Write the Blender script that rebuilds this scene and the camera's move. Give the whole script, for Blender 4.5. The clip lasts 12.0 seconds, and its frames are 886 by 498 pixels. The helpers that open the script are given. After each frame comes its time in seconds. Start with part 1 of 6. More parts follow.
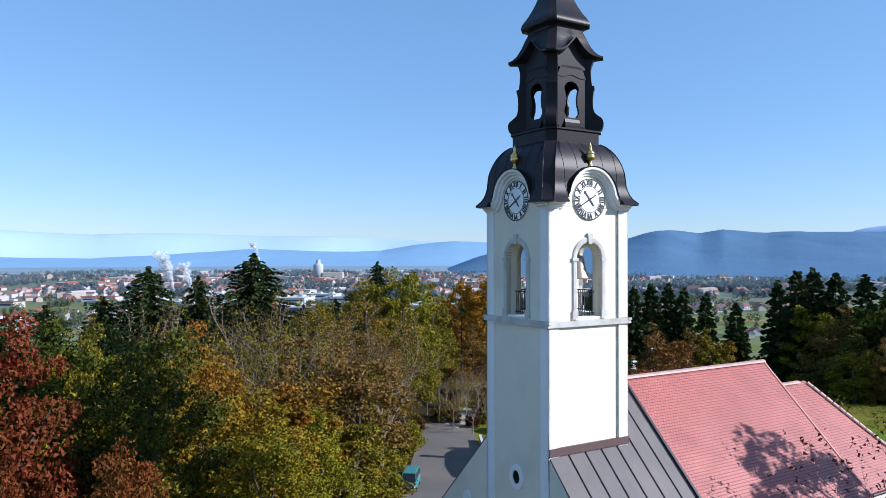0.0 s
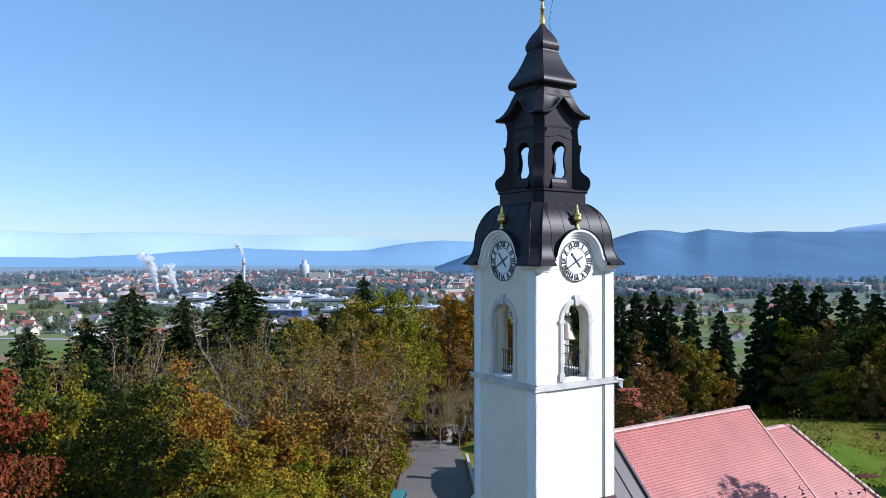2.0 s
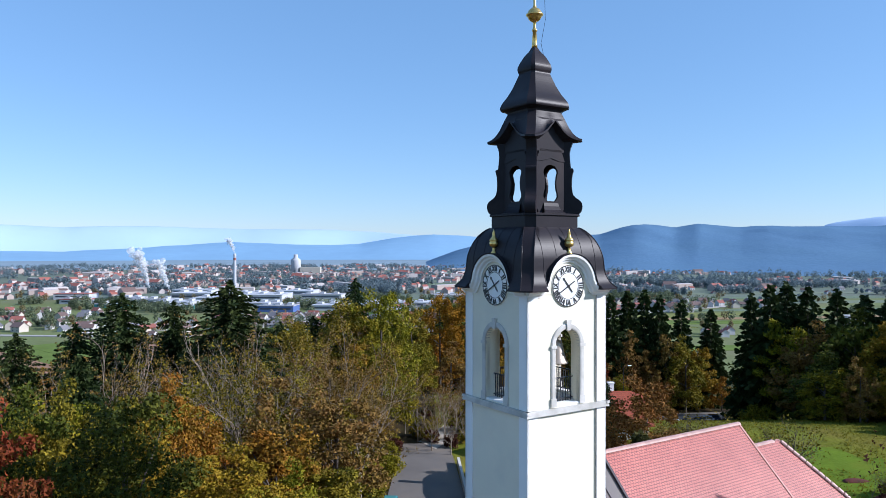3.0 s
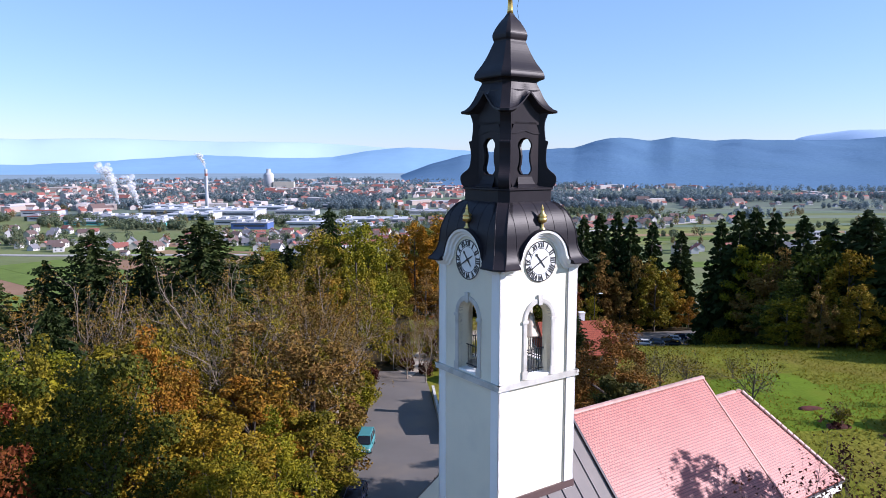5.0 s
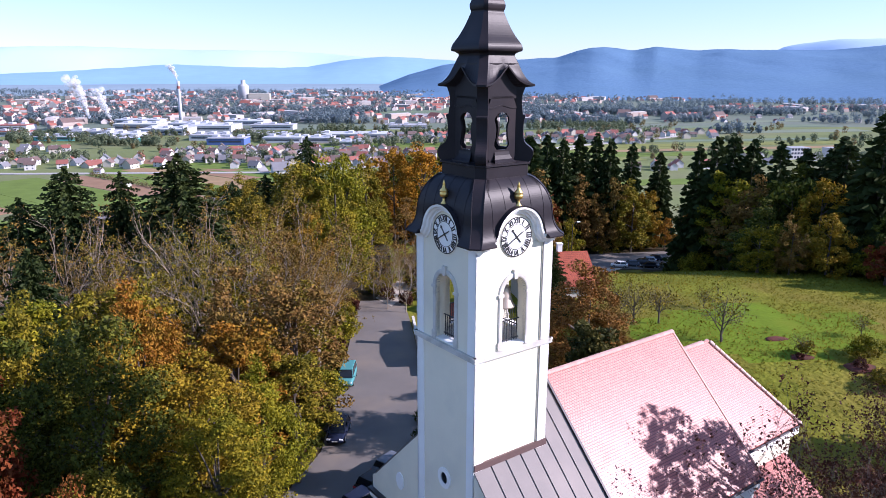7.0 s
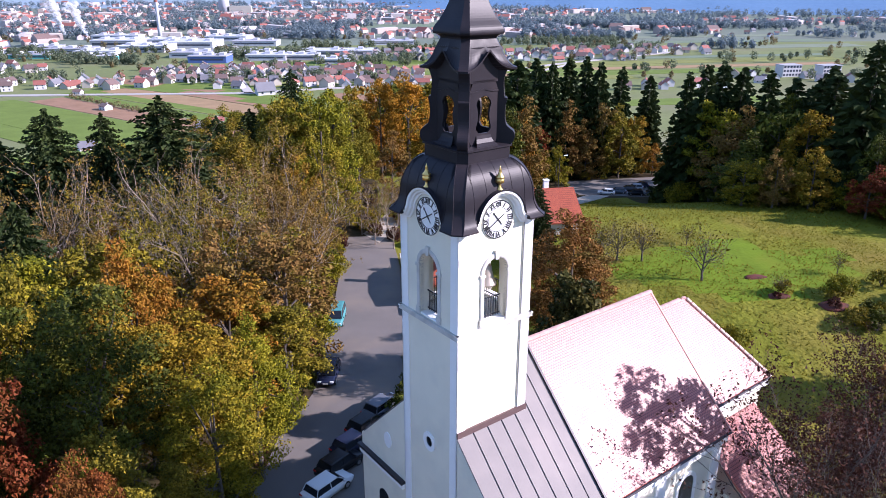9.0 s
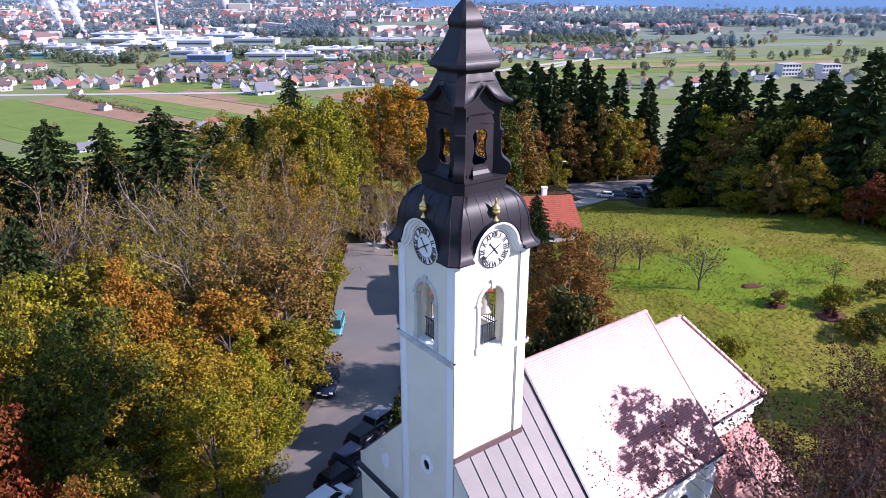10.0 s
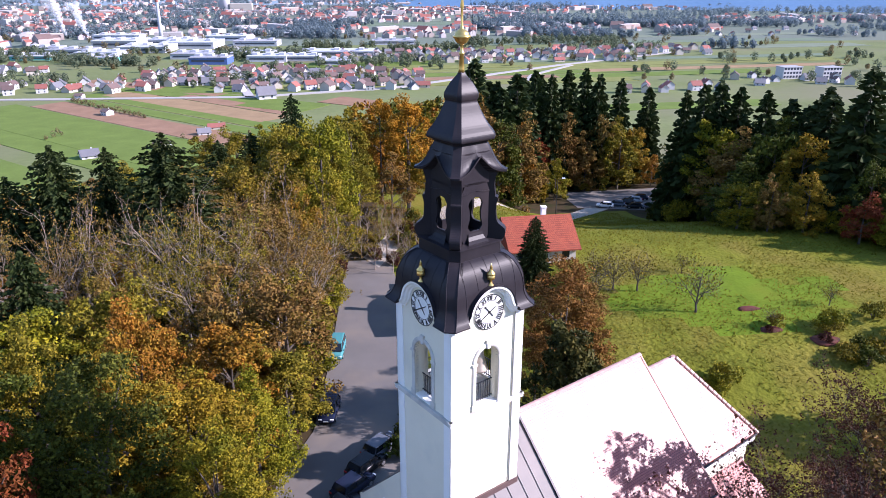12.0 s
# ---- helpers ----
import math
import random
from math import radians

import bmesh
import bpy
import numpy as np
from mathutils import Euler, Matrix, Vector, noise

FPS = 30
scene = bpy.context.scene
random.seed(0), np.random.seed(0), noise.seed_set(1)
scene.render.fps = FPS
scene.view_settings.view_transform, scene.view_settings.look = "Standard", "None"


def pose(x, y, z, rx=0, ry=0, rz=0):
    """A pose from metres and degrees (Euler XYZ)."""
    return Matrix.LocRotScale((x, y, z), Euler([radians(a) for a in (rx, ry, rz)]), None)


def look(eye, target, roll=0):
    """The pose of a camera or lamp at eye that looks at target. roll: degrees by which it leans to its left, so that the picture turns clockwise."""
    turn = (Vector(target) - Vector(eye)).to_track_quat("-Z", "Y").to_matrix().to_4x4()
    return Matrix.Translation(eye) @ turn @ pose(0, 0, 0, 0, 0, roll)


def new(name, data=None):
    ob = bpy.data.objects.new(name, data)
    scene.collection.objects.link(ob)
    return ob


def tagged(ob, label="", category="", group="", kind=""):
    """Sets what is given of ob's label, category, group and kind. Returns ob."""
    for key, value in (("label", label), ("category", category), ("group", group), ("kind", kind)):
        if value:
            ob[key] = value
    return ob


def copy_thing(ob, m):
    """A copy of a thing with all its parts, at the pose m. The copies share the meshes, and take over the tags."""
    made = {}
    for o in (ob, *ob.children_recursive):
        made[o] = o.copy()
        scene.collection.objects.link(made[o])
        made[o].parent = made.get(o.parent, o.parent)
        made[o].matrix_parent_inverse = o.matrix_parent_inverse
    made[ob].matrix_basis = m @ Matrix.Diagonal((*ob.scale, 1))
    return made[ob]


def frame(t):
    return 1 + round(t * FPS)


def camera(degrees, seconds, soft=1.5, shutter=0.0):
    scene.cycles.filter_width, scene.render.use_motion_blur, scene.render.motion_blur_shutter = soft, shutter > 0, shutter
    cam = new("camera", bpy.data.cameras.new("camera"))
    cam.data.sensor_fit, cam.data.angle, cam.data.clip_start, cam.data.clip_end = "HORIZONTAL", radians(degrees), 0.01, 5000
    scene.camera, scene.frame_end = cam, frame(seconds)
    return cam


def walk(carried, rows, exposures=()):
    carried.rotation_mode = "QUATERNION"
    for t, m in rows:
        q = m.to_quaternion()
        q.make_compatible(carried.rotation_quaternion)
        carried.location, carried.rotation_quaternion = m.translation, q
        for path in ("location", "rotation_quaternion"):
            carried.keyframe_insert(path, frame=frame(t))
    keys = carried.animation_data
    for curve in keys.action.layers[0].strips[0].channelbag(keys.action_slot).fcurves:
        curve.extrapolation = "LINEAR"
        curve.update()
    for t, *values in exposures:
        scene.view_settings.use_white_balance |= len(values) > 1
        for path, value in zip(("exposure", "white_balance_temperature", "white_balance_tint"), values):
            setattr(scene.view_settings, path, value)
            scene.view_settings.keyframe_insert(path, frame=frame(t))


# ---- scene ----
cam = camera(63.2, 12.0, 0.85)
METRES, EYE, TILT, LEAN, TURN = 17.5, 25.0, 0.5, 0.0, 0.0
ROWS = [
    (0.0, 0.0, 0.0, 0.0, -0.0, 0.0, -0.0),
    (0.5, -0.0001, -0.0016, 0.0402, -0.62, -0.02, -0.01),
    (1.0, -0.0005, -0.0012, 0.0798, -0.79, -0.04, -0.01),
    (1.5, -0.0007, 0.0005, 0.1185, -0.9, -0.07, -0.02),
    (2.0, -0.0014, 0.0028, 0.1565, -1.07, -0.1, -0.03),
    (2.5, -0.0014, 0.0065, 0.1946, -1.35, -0.13, -0.05),
    (4.5, 0.0026, 0.0255, 0.35, -3.22, -5.29, -0.09),
    (5.0, 0.0044, 0.0284, 0.3887, -3.72, -7.5, -0.1),
    (5.5, 0.0056, 0.0314, 0.4276, -4.12, -9.62, -0.12),
    (6.0, 0.007, 0.0349, 0.4674, -4.51, -11.03, -0.19),
    (6.5, 0.0099, 0.0377, 0.5079, -4.9, -12.46, -0.19),
    (7.0, 0.0128, 0.0391, 0.5487, -5.3, -14.46, -0.19),
    (7.5, 0.0161, 0.0403, 0.5902, -5.64, -17.14, -0.19),
    (9.5, 0.0337, 0.0515, 0.7671, -6.27, -21.31, -0.14),
    (10.0, 0.0376, 0.0553, 0.8115, -6.25, -21.34, -0.14),
    (10.5, 0.0417, 0.0587, 0.8565, -6.23, -21.38, -0.14),
    (11.0, 0.0461, 0.0605, 0.9023, -6.2, -21.41, -0.12),
    (11.5, 0.0498, 0.0636, 0.9481, -6.18, -21.45, -0.11),
    (12.0, 0.0512, 0.0647, 0.9951, -6.15, -21.5, -0.08),
]
walk(cam, [(t, pose(0, 0, EYE, TILT, LEAN, TURN) @ pose(METRES * x, METRES * y, METRES * z, 90 + pitch, roll, yaw)) for t, x, y, z, yaw, pitch, roll in ROWS], [(0.0, 0.45, 5700, 14), (2.5, 0.45, 5700, 14), (5.5, 0.7, 6000, 26), (9.5, 1.1, 5950, 32), (12.0, 1.12, 5950, 31)])

# ---------------------------------------------------------------- light
SUN_AZ, SUN_EL = -13.0, 29.0        # degrees from +x, degrees up
sun_way = Vector((math.cos(radians(SUN_EL)) * math.cos(radians(SUN_AZ)), math.cos(radians(SUN_EL)) * math.sin(radians(SUN_AZ)), math.sin(radians(SUN_EL))))
sun = new("sun", bpy.data.lights.new("sun", "SUN"))
sun.data.energy, sun.data.angle, sun.data.color = 4.9, radians(0.5), (1.0, 0.95, 0.88)
sun.matrix_world = look((0, 0, 0), -sun_way)
world = bpy.data.worlds.new("sky")
scene.world = world
world.use_nodes = True
sky = world.node_tree.nodes.new("ShaderNodeTexSky")
sky.sky_type, sky.sun_disc = "NISHITA", False
sky.sun_elevation, sky.sun_rotation = radians(SUN_EL), radians(90 - SUN_AZ)
sky.altitude, sky.air_density, sky.dust_density, sky.ozone_density = 350, 1.0, 0.2, 3.0
back = world.node_tree.nodes["Background"]
back.inputs["Strength"].default_value = 0.1
veil = world.node_tree.nodes.new("ShaderNodeMixRGB")     # thin even haze over the whole sky
veil.inputs["Fac"].default_value = 0.34
veil.inputs["Color2"].default_value = (2.2, 4.5, 7.3, 1)
world.node_tree.links.new(sky.outputs["Color"], veil.inputs["Color1"])
world.node_tree.links.new(veil.outputs["Color"], back.inputs["Color"])


# ---------------------------------------------------------------- materials
def mat(name, base, rough=0.7, metal=0.0, vary=0.15, scale=3.0, fine=40.0, bump=0.2, obj_vary=0.0, island=0.0, stain=None, spec=0.5, coords="Object", bdist=0.02):
    m = bpy.data.materials.new(name)
    m.use_nodes = True
    nt = m.node_tree
    N, L = nt.nodes, nt.links
    bsdf = N["Principled BSDF"]
    tc = N.new("ShaderNodeTexCoord")
    big, small = N.new("ShaderNodeTexNoise"), N.new("ShaderNodeTexNoise")
    big.inputs["Scale"].default_value, small.inputs["Scale"].default_value = scale, fine
    big.inputs["Detail"].default_value, small.inputs["Detail"].default_value = 4, 3
    L.new(tc.outputs[coords], big.inputs["Vector"])
    L.new(tc.outputs[coords], small.inputs["Vector"])
    hsv = N.new("ShaderNodeHueSaturation")
    hsv.inputs["Color"].default_value = (*base, 1)
    add = N.new("ShaderNodeMath")
    add.operation = "MULTIPLY_ADD"
    L.new(big.outputs["Fac"], add.inputs[0])
    add.inputs[1].default_value = 2 * vary
    add.inputs[2].default_value = 1 - vary
    add2 = N.new("ShaderNodeMath")
    add2.operation = "MULTIPLY_ADD"
    L.new(small.outputs["Fac"], add2.inputs[0])
    add2.inputs[1].default_value = vary
    L.new(add.outputs[0], add2.inputs[2])
    last = add2
    for src, amount in ((("ShaderNodeObjectInfo", "Random"), obj_vary), (("ShaderNodeNewGeometry", "Random Per Island"), island)):
        if amount:
            info = N.new(src[0])
            mm = N.new("ShaderNodeMath")
            mm.operation = "MULTIPLY_ADD"
            L.new(info.outputs[src[1]], mm.inputs[0])
            mm.inputs[1].default_value = amount
            L.new(last.outputs[0], mm.inputs[2])
            sub = N.new("ShaderNodeMath")
            sub.operation = "SUBTRACT"
            L.new(mm.outputs[0], sub.inputs[0])
            sub.inputs[1].default_value = amount * 0.5 + vary * 0.25
            last = sub
    L.new(last.outputs[0], hsv.inputs["Value"])
    colour = hsv.outputs["Color"]
    if stain:
        mix = N.new("ShaderNodeMixRGB")
        mix.inputs["Color2"].default_value = (*stain, 1)
        st = N.new("ShaderNodeTexNoise")
        st.inputs["Scale"].default_value, st.inputs["Detail"].default_value = scale * 0.6, 6
        ramp = N.new("ShaderNodeValToRGB")
        ramp.color_ramp.elements[0].position, ramp.color_ramp.elements[1].position = 0.48, 0.7
        L.new(tc.outputs[coords], st.inputs["Vector"])
        L.new(st.outputs["Fac"], ramp.inputs["Fac"])
        L.new(ramp.outputs["Color"], mix.inputs["Fac"])
        L.new(colour, mix.inputs["Color1"])
        colour = mix.outputs["Color"]
    L.new(colour, bsdf.inputs["Base Color"])
    bsdf.inputs["Roughness"].default_value, bsdf.inputs["Metallic"].default_value = rough, metal
    bsdf.inputs["Specular IOR Level"].default_value = spec
    if bump:
        b = N.new("ShaderNodeBump")
        b.inputs["Strength"].default_value, b.inputs["Distance"].default_value = bump, bdist
        L.new(small.outputs["Fac"], b.inputs["Height"])
        L.new(b.outputs["Normal"], bsdf.inputs["Normal"])
    return m


def leaf_mat(name, base, second, vary=0.85, glow=0.1):
    """Leaves: two hues mixed leaf by leaf and tree by tree, with light passing through."""
    m = bpy.data.materials.new(name)
    m.use_nodes = True
    nt = m.node_tree
    N, L = nt.nodes, nt.links
    bsdf = N["Principled BSDF"]
    geo, info, tc = N.new("ShaderNodeNewGeometry"), N.new("ShaderNodeObjectInfo"), N.new("ShaderNodeTexCoord")
    patch = N.new("ShaderNodeTexNoise")
    patch.inputs["Scale"].default_value, patch.inputs["Detail"].default_value = 0.45, 2
    L.new(tc.outputs["Object"], patch.inputs["Vector"])
    f = N.new("ShaderNodeMath")
    f.operation = "MULTIPLY_ADD"
    L.new(geo.outputs["Random Per Island"], f.inputs[0])
    f.inputs[1].default_value = 0.5
    g = N.new("ShaderNodeMath")
    g.operation = "MULTIPLY_ADD"
    L.new(patch.outputs["Fac"], g.inputs[0])
    g.inputs[1].default_value, g.inputs[2].default_value = 2.4, -1.0
    L.new(g.outputs[0], f.inputs[2])
    f.use_clamp = True
    mix = N.new("ShaderNodeMixRGB")
    mix.inputs["Color1"].default_value, mix.inputs["Color2"].default_value = (*base, 1), (*second, 1)
    L.new(f.outputs[0], mix.inputs["Fac"])
    hsv = N.new("ShaderNodeHueSaturation")
    L.new(mix.outputs["Color"], hsv.inputs["Color"])
    v = N.new("ShaderNodeMath")
    v.operation = "MULTIPLY_ADD"
    L.new(geo.outputs["Random Per Island"], v.inputs[0])
    v.inputs[1].default_value, v.inputs[2].default_value = vary, 1 - vary / 2
    L.new(v.outputs[0], hsv.inputs["Value"])
    h = N.new("ShaderNodeMath")
    h.operation = "MULTIPLY_ADD"
    L.new(info.outputs["Random"], h.inputs[0])
    h.inputs[1].default_value, h.inputs[2].default_value = 0.022, 0.491
    L.new(h.outputs[0], hsv.inputs["Hue"])
    L.new(hsv.outputs["Color"], bsdf.inputs["Base Color"])
    bsdf.inputs["Roughness"].default_value = 0.65
    bsdf.inputs["Specular IOR Level"].default_value = 0.1
    tr = N.new("ShaderNodeBsdfTranslucent")
    L.new(hsv.outputs["Color"], tr.inputs["Color"])
    ms = N.new("ShaderNodeMixShader")
    ms.inputs["Fac"].default_value = glow
    L.new(bsdf.outputs[0], ms.inputs[1])
    L.new(tr.outputs[0], ms.inputs[2])
    L.new(ms.outputs[0], N["Material Output"].inputs["Surface"])
    return m


def tile_mat(name, base, second, size=0.18, rough=0.42):
    """Small plain roof tiles in courses, laid out along the roof's own axes."""
    m = bpy.data.materials.new(name)
    m.use_nodes = True
    N, L = m.node_tree.nodes, m.node_tree.links
    bsdf = N["Principled BSDF"]
    tc = N.new("ShaderNodeTexCoord")
    mp = N.new("ShaderNodeMapping")
    sep, com = N.new("ShaderNodeSeparateXYZ"), N.new("ShaderNodeCombineXYZ")
    L.new(tc.outputs["Object"], sep.inputs[0])
    L.new(sep.outputs["X"], com.inputs["X"])
    sc = N.new("ShaderNodeMath")
    sc.operation = "MULTIPLY"
    sc.inputs[1].default_value = 1.414
    L.new(sep.outputs["Z"], sc.inputs[0])
    L.new(sc.outputs[0], com.inputs["Y"])
    br = N.new("ShaderNodeTexBrick")
    br.inputs["Scale"].default_value = 1.0
    br.inputs["Brick Width"].default_value, br.inputs["Row Height"].default_value = size, size * 0.85
    br.inputs["Mortar Size"].default_value, br.inputs["Mortar Smooth"].default_value = 0.016, 0.2
    br.inputs["Color1"].default_value, br.inputs["Color2"].default_value = (*base, 1), (*second, 1)
    br.inputs["Mortar"].default_value = (base[0] * 0.3, base[1] * 0.3, base[2] * 0.35, 1)
    L.new(com.outputs[0], br.inputs["Vector"])
    n = N.new("ShaderNodeTexNoise")
    n.inputs["Scale"].default_value, n.inputs["Detail"].default_value = 0.7, 5
    L.new(tc.outputs["Object"], n.inputs["Vector"])
    hsv = N.new("ShaderNodeHueSaturation")
    L.new(br.outputs["Color"], hsv.inputs["Color"])
    v = N.new("ShaderNodeMath")
    v.operation = "MULTIPLY_ADD"
    L.new(n.outputs["Fac"], v.inputs[0])
    v.inputs[1].default_value, v.inputs[2].default_value = 0.5, 0.75
    L.new(v.outputs[0], hsv.inputs["Value"])
    L.new(hsv.outputs["Color"], bsdf.inputs["Base Color"])
    r = N.new("ShaderNodeMath")
    r.operation = "MULTIPLY_ADD"
    L.new(n.outputs["Fac"], r.inputs[0])
    r.inputs[1].default_value, r.inputs[2].default_value = 0.2, rough - 0.1
    L.new(r.outputs[0], bsdf.inputs["Roughness"])
    b = N.new("ShaderNodeBump")
    b.inputs["Strength"].default_value, b.inputs["Distance"].default_value = 0.35, 0.02
    b.invert = True
    L.new(br.outputs["Fac"], b.inputs["Height"])
    L.new(b.outputs["Normal"], bsdf.inputs["Normal"])
    return m


CREAM = mat("cream_render", (0.74, 0.69, 0.55), 0.85, vary=0.06, scale=0.8, fine=25, bump=0.15, stain=(0.68, 0.64, 0.52))
WHITE = mat("white_render", (0.8, 0.79, 0.76), 0.8, vary=0.06, scale=1.2, fine=25, bump=0.15)
STONE = mat("grey_stone", (0.5, 0.48, 0.44), 0.8, vary=0.2, scale=2.0, fine=20, bump=0.3, stain=(0.4, 0.38, 0.34))
METAL = mat("dark_sheet_metal", (0.021, 0.018, 0.021), 0.4, 0.0, vary=0.25, scale=1.3, fine=12, bump=0.08, stain=(0.032, 0.026, 0.028), spec=0.12)
TIN = mat("brown_grey_sheet_metal", (0.11, 0.098, 0.095), 0.55, 0.1, vary=0.15, scale=0.6, fine=9, bump=0.06, stain=(0.15, 0.13, 0.122), spec=0.3)
TRIM = mat("dark_trim", (0.03, 0.025, 0.03), 0.5, 0.2, vary=0.1)
GOLD = mat("gilding", (0.75, 0.5, 0.16), 0.3, 0.9, vary=0.15, scale=6, bump=0.05)
BLACK = mat("black_paint", (0.015, 0.015, 0.018), 0.45, vary=0.1, bump=0.05)
DIAL = mat("dial_white", (0.82, 0.82, 0.8), 0.5, vary=0.03, bump=0.0)
IRON = mat("iron", (0.05, 0.05, 0.055), 0.5, 0.6, vary=0.2)
BRONZE = mat("bell_metal", (0.32, 0.27, 0.22), 0.45, 0.5, vary=0.2)
WOOD = mat("weathered_wood", (0.12, 0.08, 0.05), 0.8, vary=0.3, scale=4)
GLASS = mat("dark_glass", (0.012, 0.015, 0.02), 0.08, vary=0.05, bump=0.0, spec=0.45)
REDTILE = tile_mat("red_plain_tiles", (0.42, 0.105, 0.08), (0.47, 0.135, 0.1))
HOUSETILE = tile_mat("orange_roof_tiles", (0.26, 0.048, 0.02), (0.31, 0.066, 0.028), 0.33, 0.85)
RIDGE = mat("ridge_tile", (0.42, 0.19, 0.15), 0.55, vary=0.2, obj_vary=0.3)
ASPHALT = mat("asphalt", (0.115, 0.103, 0.093), 0.85, vary=0.25, scale=0.25, fine=30, bump=0.25, stain=(0.175, 0.145, 0.115))
GRAVEL = mat("pale_gravel", (0.36, 0.31, 0.25), 0.9, vary=0.2, scale=0.5, fine=20, bump=0.3)
GRASS = mat("meadow_grass", (0.088, 0.093, 0.008), 0.9, vary=0.8, scale=0.14, fine=1.8, bump=1.0, stain=(0.175, 0.14, 0.025), spec=0.1, bdist=0.25)
LAWN = mat("mown_grass", (0.09, 0.135, 0.008), 0.9, vary=0.4, scale=0.3, fine=2.0, bump=0.5, stain=(0.13, 0.16, 0.012), spec=0.1, bdist=0.12)
LITTER = mat("leaf_litter", (0.045, 0.032, 0.016), 0.95, vary=0.4, scale=0.5, fine=6, bump=0.6, stain=(0.03, 0.034, 0.010), spec=0.1)
PLAIN = mat("valley_grass", (0.12, 0.14, 0.055), 0.9, vary=0.4, scale=0.02, fine=0.3, bump=0.0, stain=(0.17, 0.165, 0.095), spec=0.1)
BARK = mat("bark", (0.065, 0.052, 0.042), 0.9, vary=0.3, scale=3, fine=20, bump=0.5)
TWIG = mat("grey_twigs", (0.22, 0.175, 0.135), 0.9, vary=0.25, scale=3, bump=0.0)


# ---------------------------------------------------------------- mesh helpers
def part(name, bm, material, parent=None, label="", m=None, smooth=False):
    me = bpy.data.meshes.new(name)
    bm.normal_update()
    bm.to_mesh(me)
    bm.free()
    me.materials.append(material)
    if smooth:
        me.polygons.foreach_set("use_smooth", [True] * len(me.polygons))
    ob = new(name, me)
    if m is not None:
        ob.matrix_world = m
    if parent is not None:
        ob.parent = parent
    if label:
        ob["label"] = label
    return ob


def raw(name, verts, faces, material, parent=None, label="", smooth=False):
    me = bpy.data.meshes.new(name)
    me.from_pydata(verts, [], faces)
    me.materials.append(material)
    if smooth:
        me.polygons.foreach_set("use_smooth", [True] * len(me.polygons))
    ob = new(name, me)
    if parent is not None:
        ob.parent = parent
    if label:
        ob["label"] = label
    return ob


def empty(name, m, label, category, group="", kind=""):
    ob = new(name)
    ob.matrix_world = m
    return tagged(ob, label, category, group, kind)


def box(bm, x0, x1, y0, y1, z0, z1, bevel=0.0, m=None):
    vs = [bm.verts.new((x, y, z)) for z in (z0, z1) for x, y in ((x0, y0), (x1, y0), (x1, y1), (x0, y1))]
    fs = [bm.faces.new([vs[i] for i in f]) for f in ((3, 2, 1, 0), (4, 5, 6, 7), (0, 1, 5, 4), (1, 2, 6, 5), (2, 3, 7, 6), (3, 0, 4, 7))]
    if m is not None:
        bmesh.ops.transform(bm, matrix=m, verts=vs)
    if bevel:
        es = list({e for f in fs for e in f.edges})
        bmesh.ops.bevel(bm, geom=es, offset=bevel, segments=2, affect="EDGES", profile=0.5)
    return vs


def slab(bm, poly, b0, b1, m):
    """A polygon given as (a, z) pairs, drawn out from depth b0 to b1; depth runs outwards, m carries (a, b, z) to the place."""
    lo = [bm.verts.new(m @ Vector((a, -b0, z))) for a, z in poly]
    hi = [bm.verts.new(m @ Vector((a, -b1, z))) for a, z in poly]
    n = len(poly)
    bm.faces.new(lo)
    bm.faces.new(hi[::-1])
    for i in range(n):
        j = (i + 1) % n
        bm.faces.new((lo[j], lo[i], hi[i], hi[j]))


def loft(bm, rings, closed=True, cap=True):
    rows = [[bm.verts.new(p) for p in r] for r in rings]
    for a, b in zip(rows, rows[1:]):
        n = len(a)
        for i in range(n if closed else n - 1):
            j = (i + 1) % n
            bm.faces.new((a[i], a[j], b[j], b[i]))
    if cap and closed:
        bm.faces.new(rows[0][::-1])
        bm.faces.new(rows[-1])


def lathe(bm, prof, seg=16, at=(0, 0, 0)):
    loft(bm, [[(at[0] + r * math.cos(2 * math.pi * i / seg), at[1] + r * math.sin(2 * math.pi * i / seg), at[2] + z) for i in range(seg)] for r, z in prof])


def tube(bm, pts, radii, seg=6, cap=True):
    pts = [Vector(p) for p in pts]
    rings = []
    for i, p in enumerate(pts):
        d = (pts[min(i + 1, len(pts) - 1)] - pts[max(i - 1, 0)]).normalized()
        s = d.cross(Vector((0.31, 0.17, 0.93)) if abs(d.z) < 0.9 else Vector((1, 0.1, 0))).normalized()
        u = s.cross(d)
        r = radii[i]
        rings.append([p + r * (math.cos(2 * math.pi * k / seg) * s + math.sin(2 * math.pi * k / seg) * u) for k in range(seg)])
    loft(bm, rings, True, cap)


def sweep(bm, path, prof, m):
    """A moulding: prof is (outwards, away from the path) pairs, path (a, z) pairs in a wall's plane."""
    rings = []
    for i, (a, z) in enumerate(path):
        p, q = path[max(i - 1, 0)], path[min(i + 1, len(path) - 1)]
        d = Vector((q[0] - p[0], q[1] - p[1])).normalized()
        n = Vector((-d.y, d.x))
        rings.append([m @ Vector((a + n.x * o, -b, z + n.y * o)) for b, o in prof])
    loft(bm, rings)


def ss(a, b, x):
    t = min(1.0, max(0.0, (x - a) / (b - a)))
    return t * t * (3 - 2 * t)


# ---------------------------------------------------------------- the lie of the land
VALLEY = -20.0


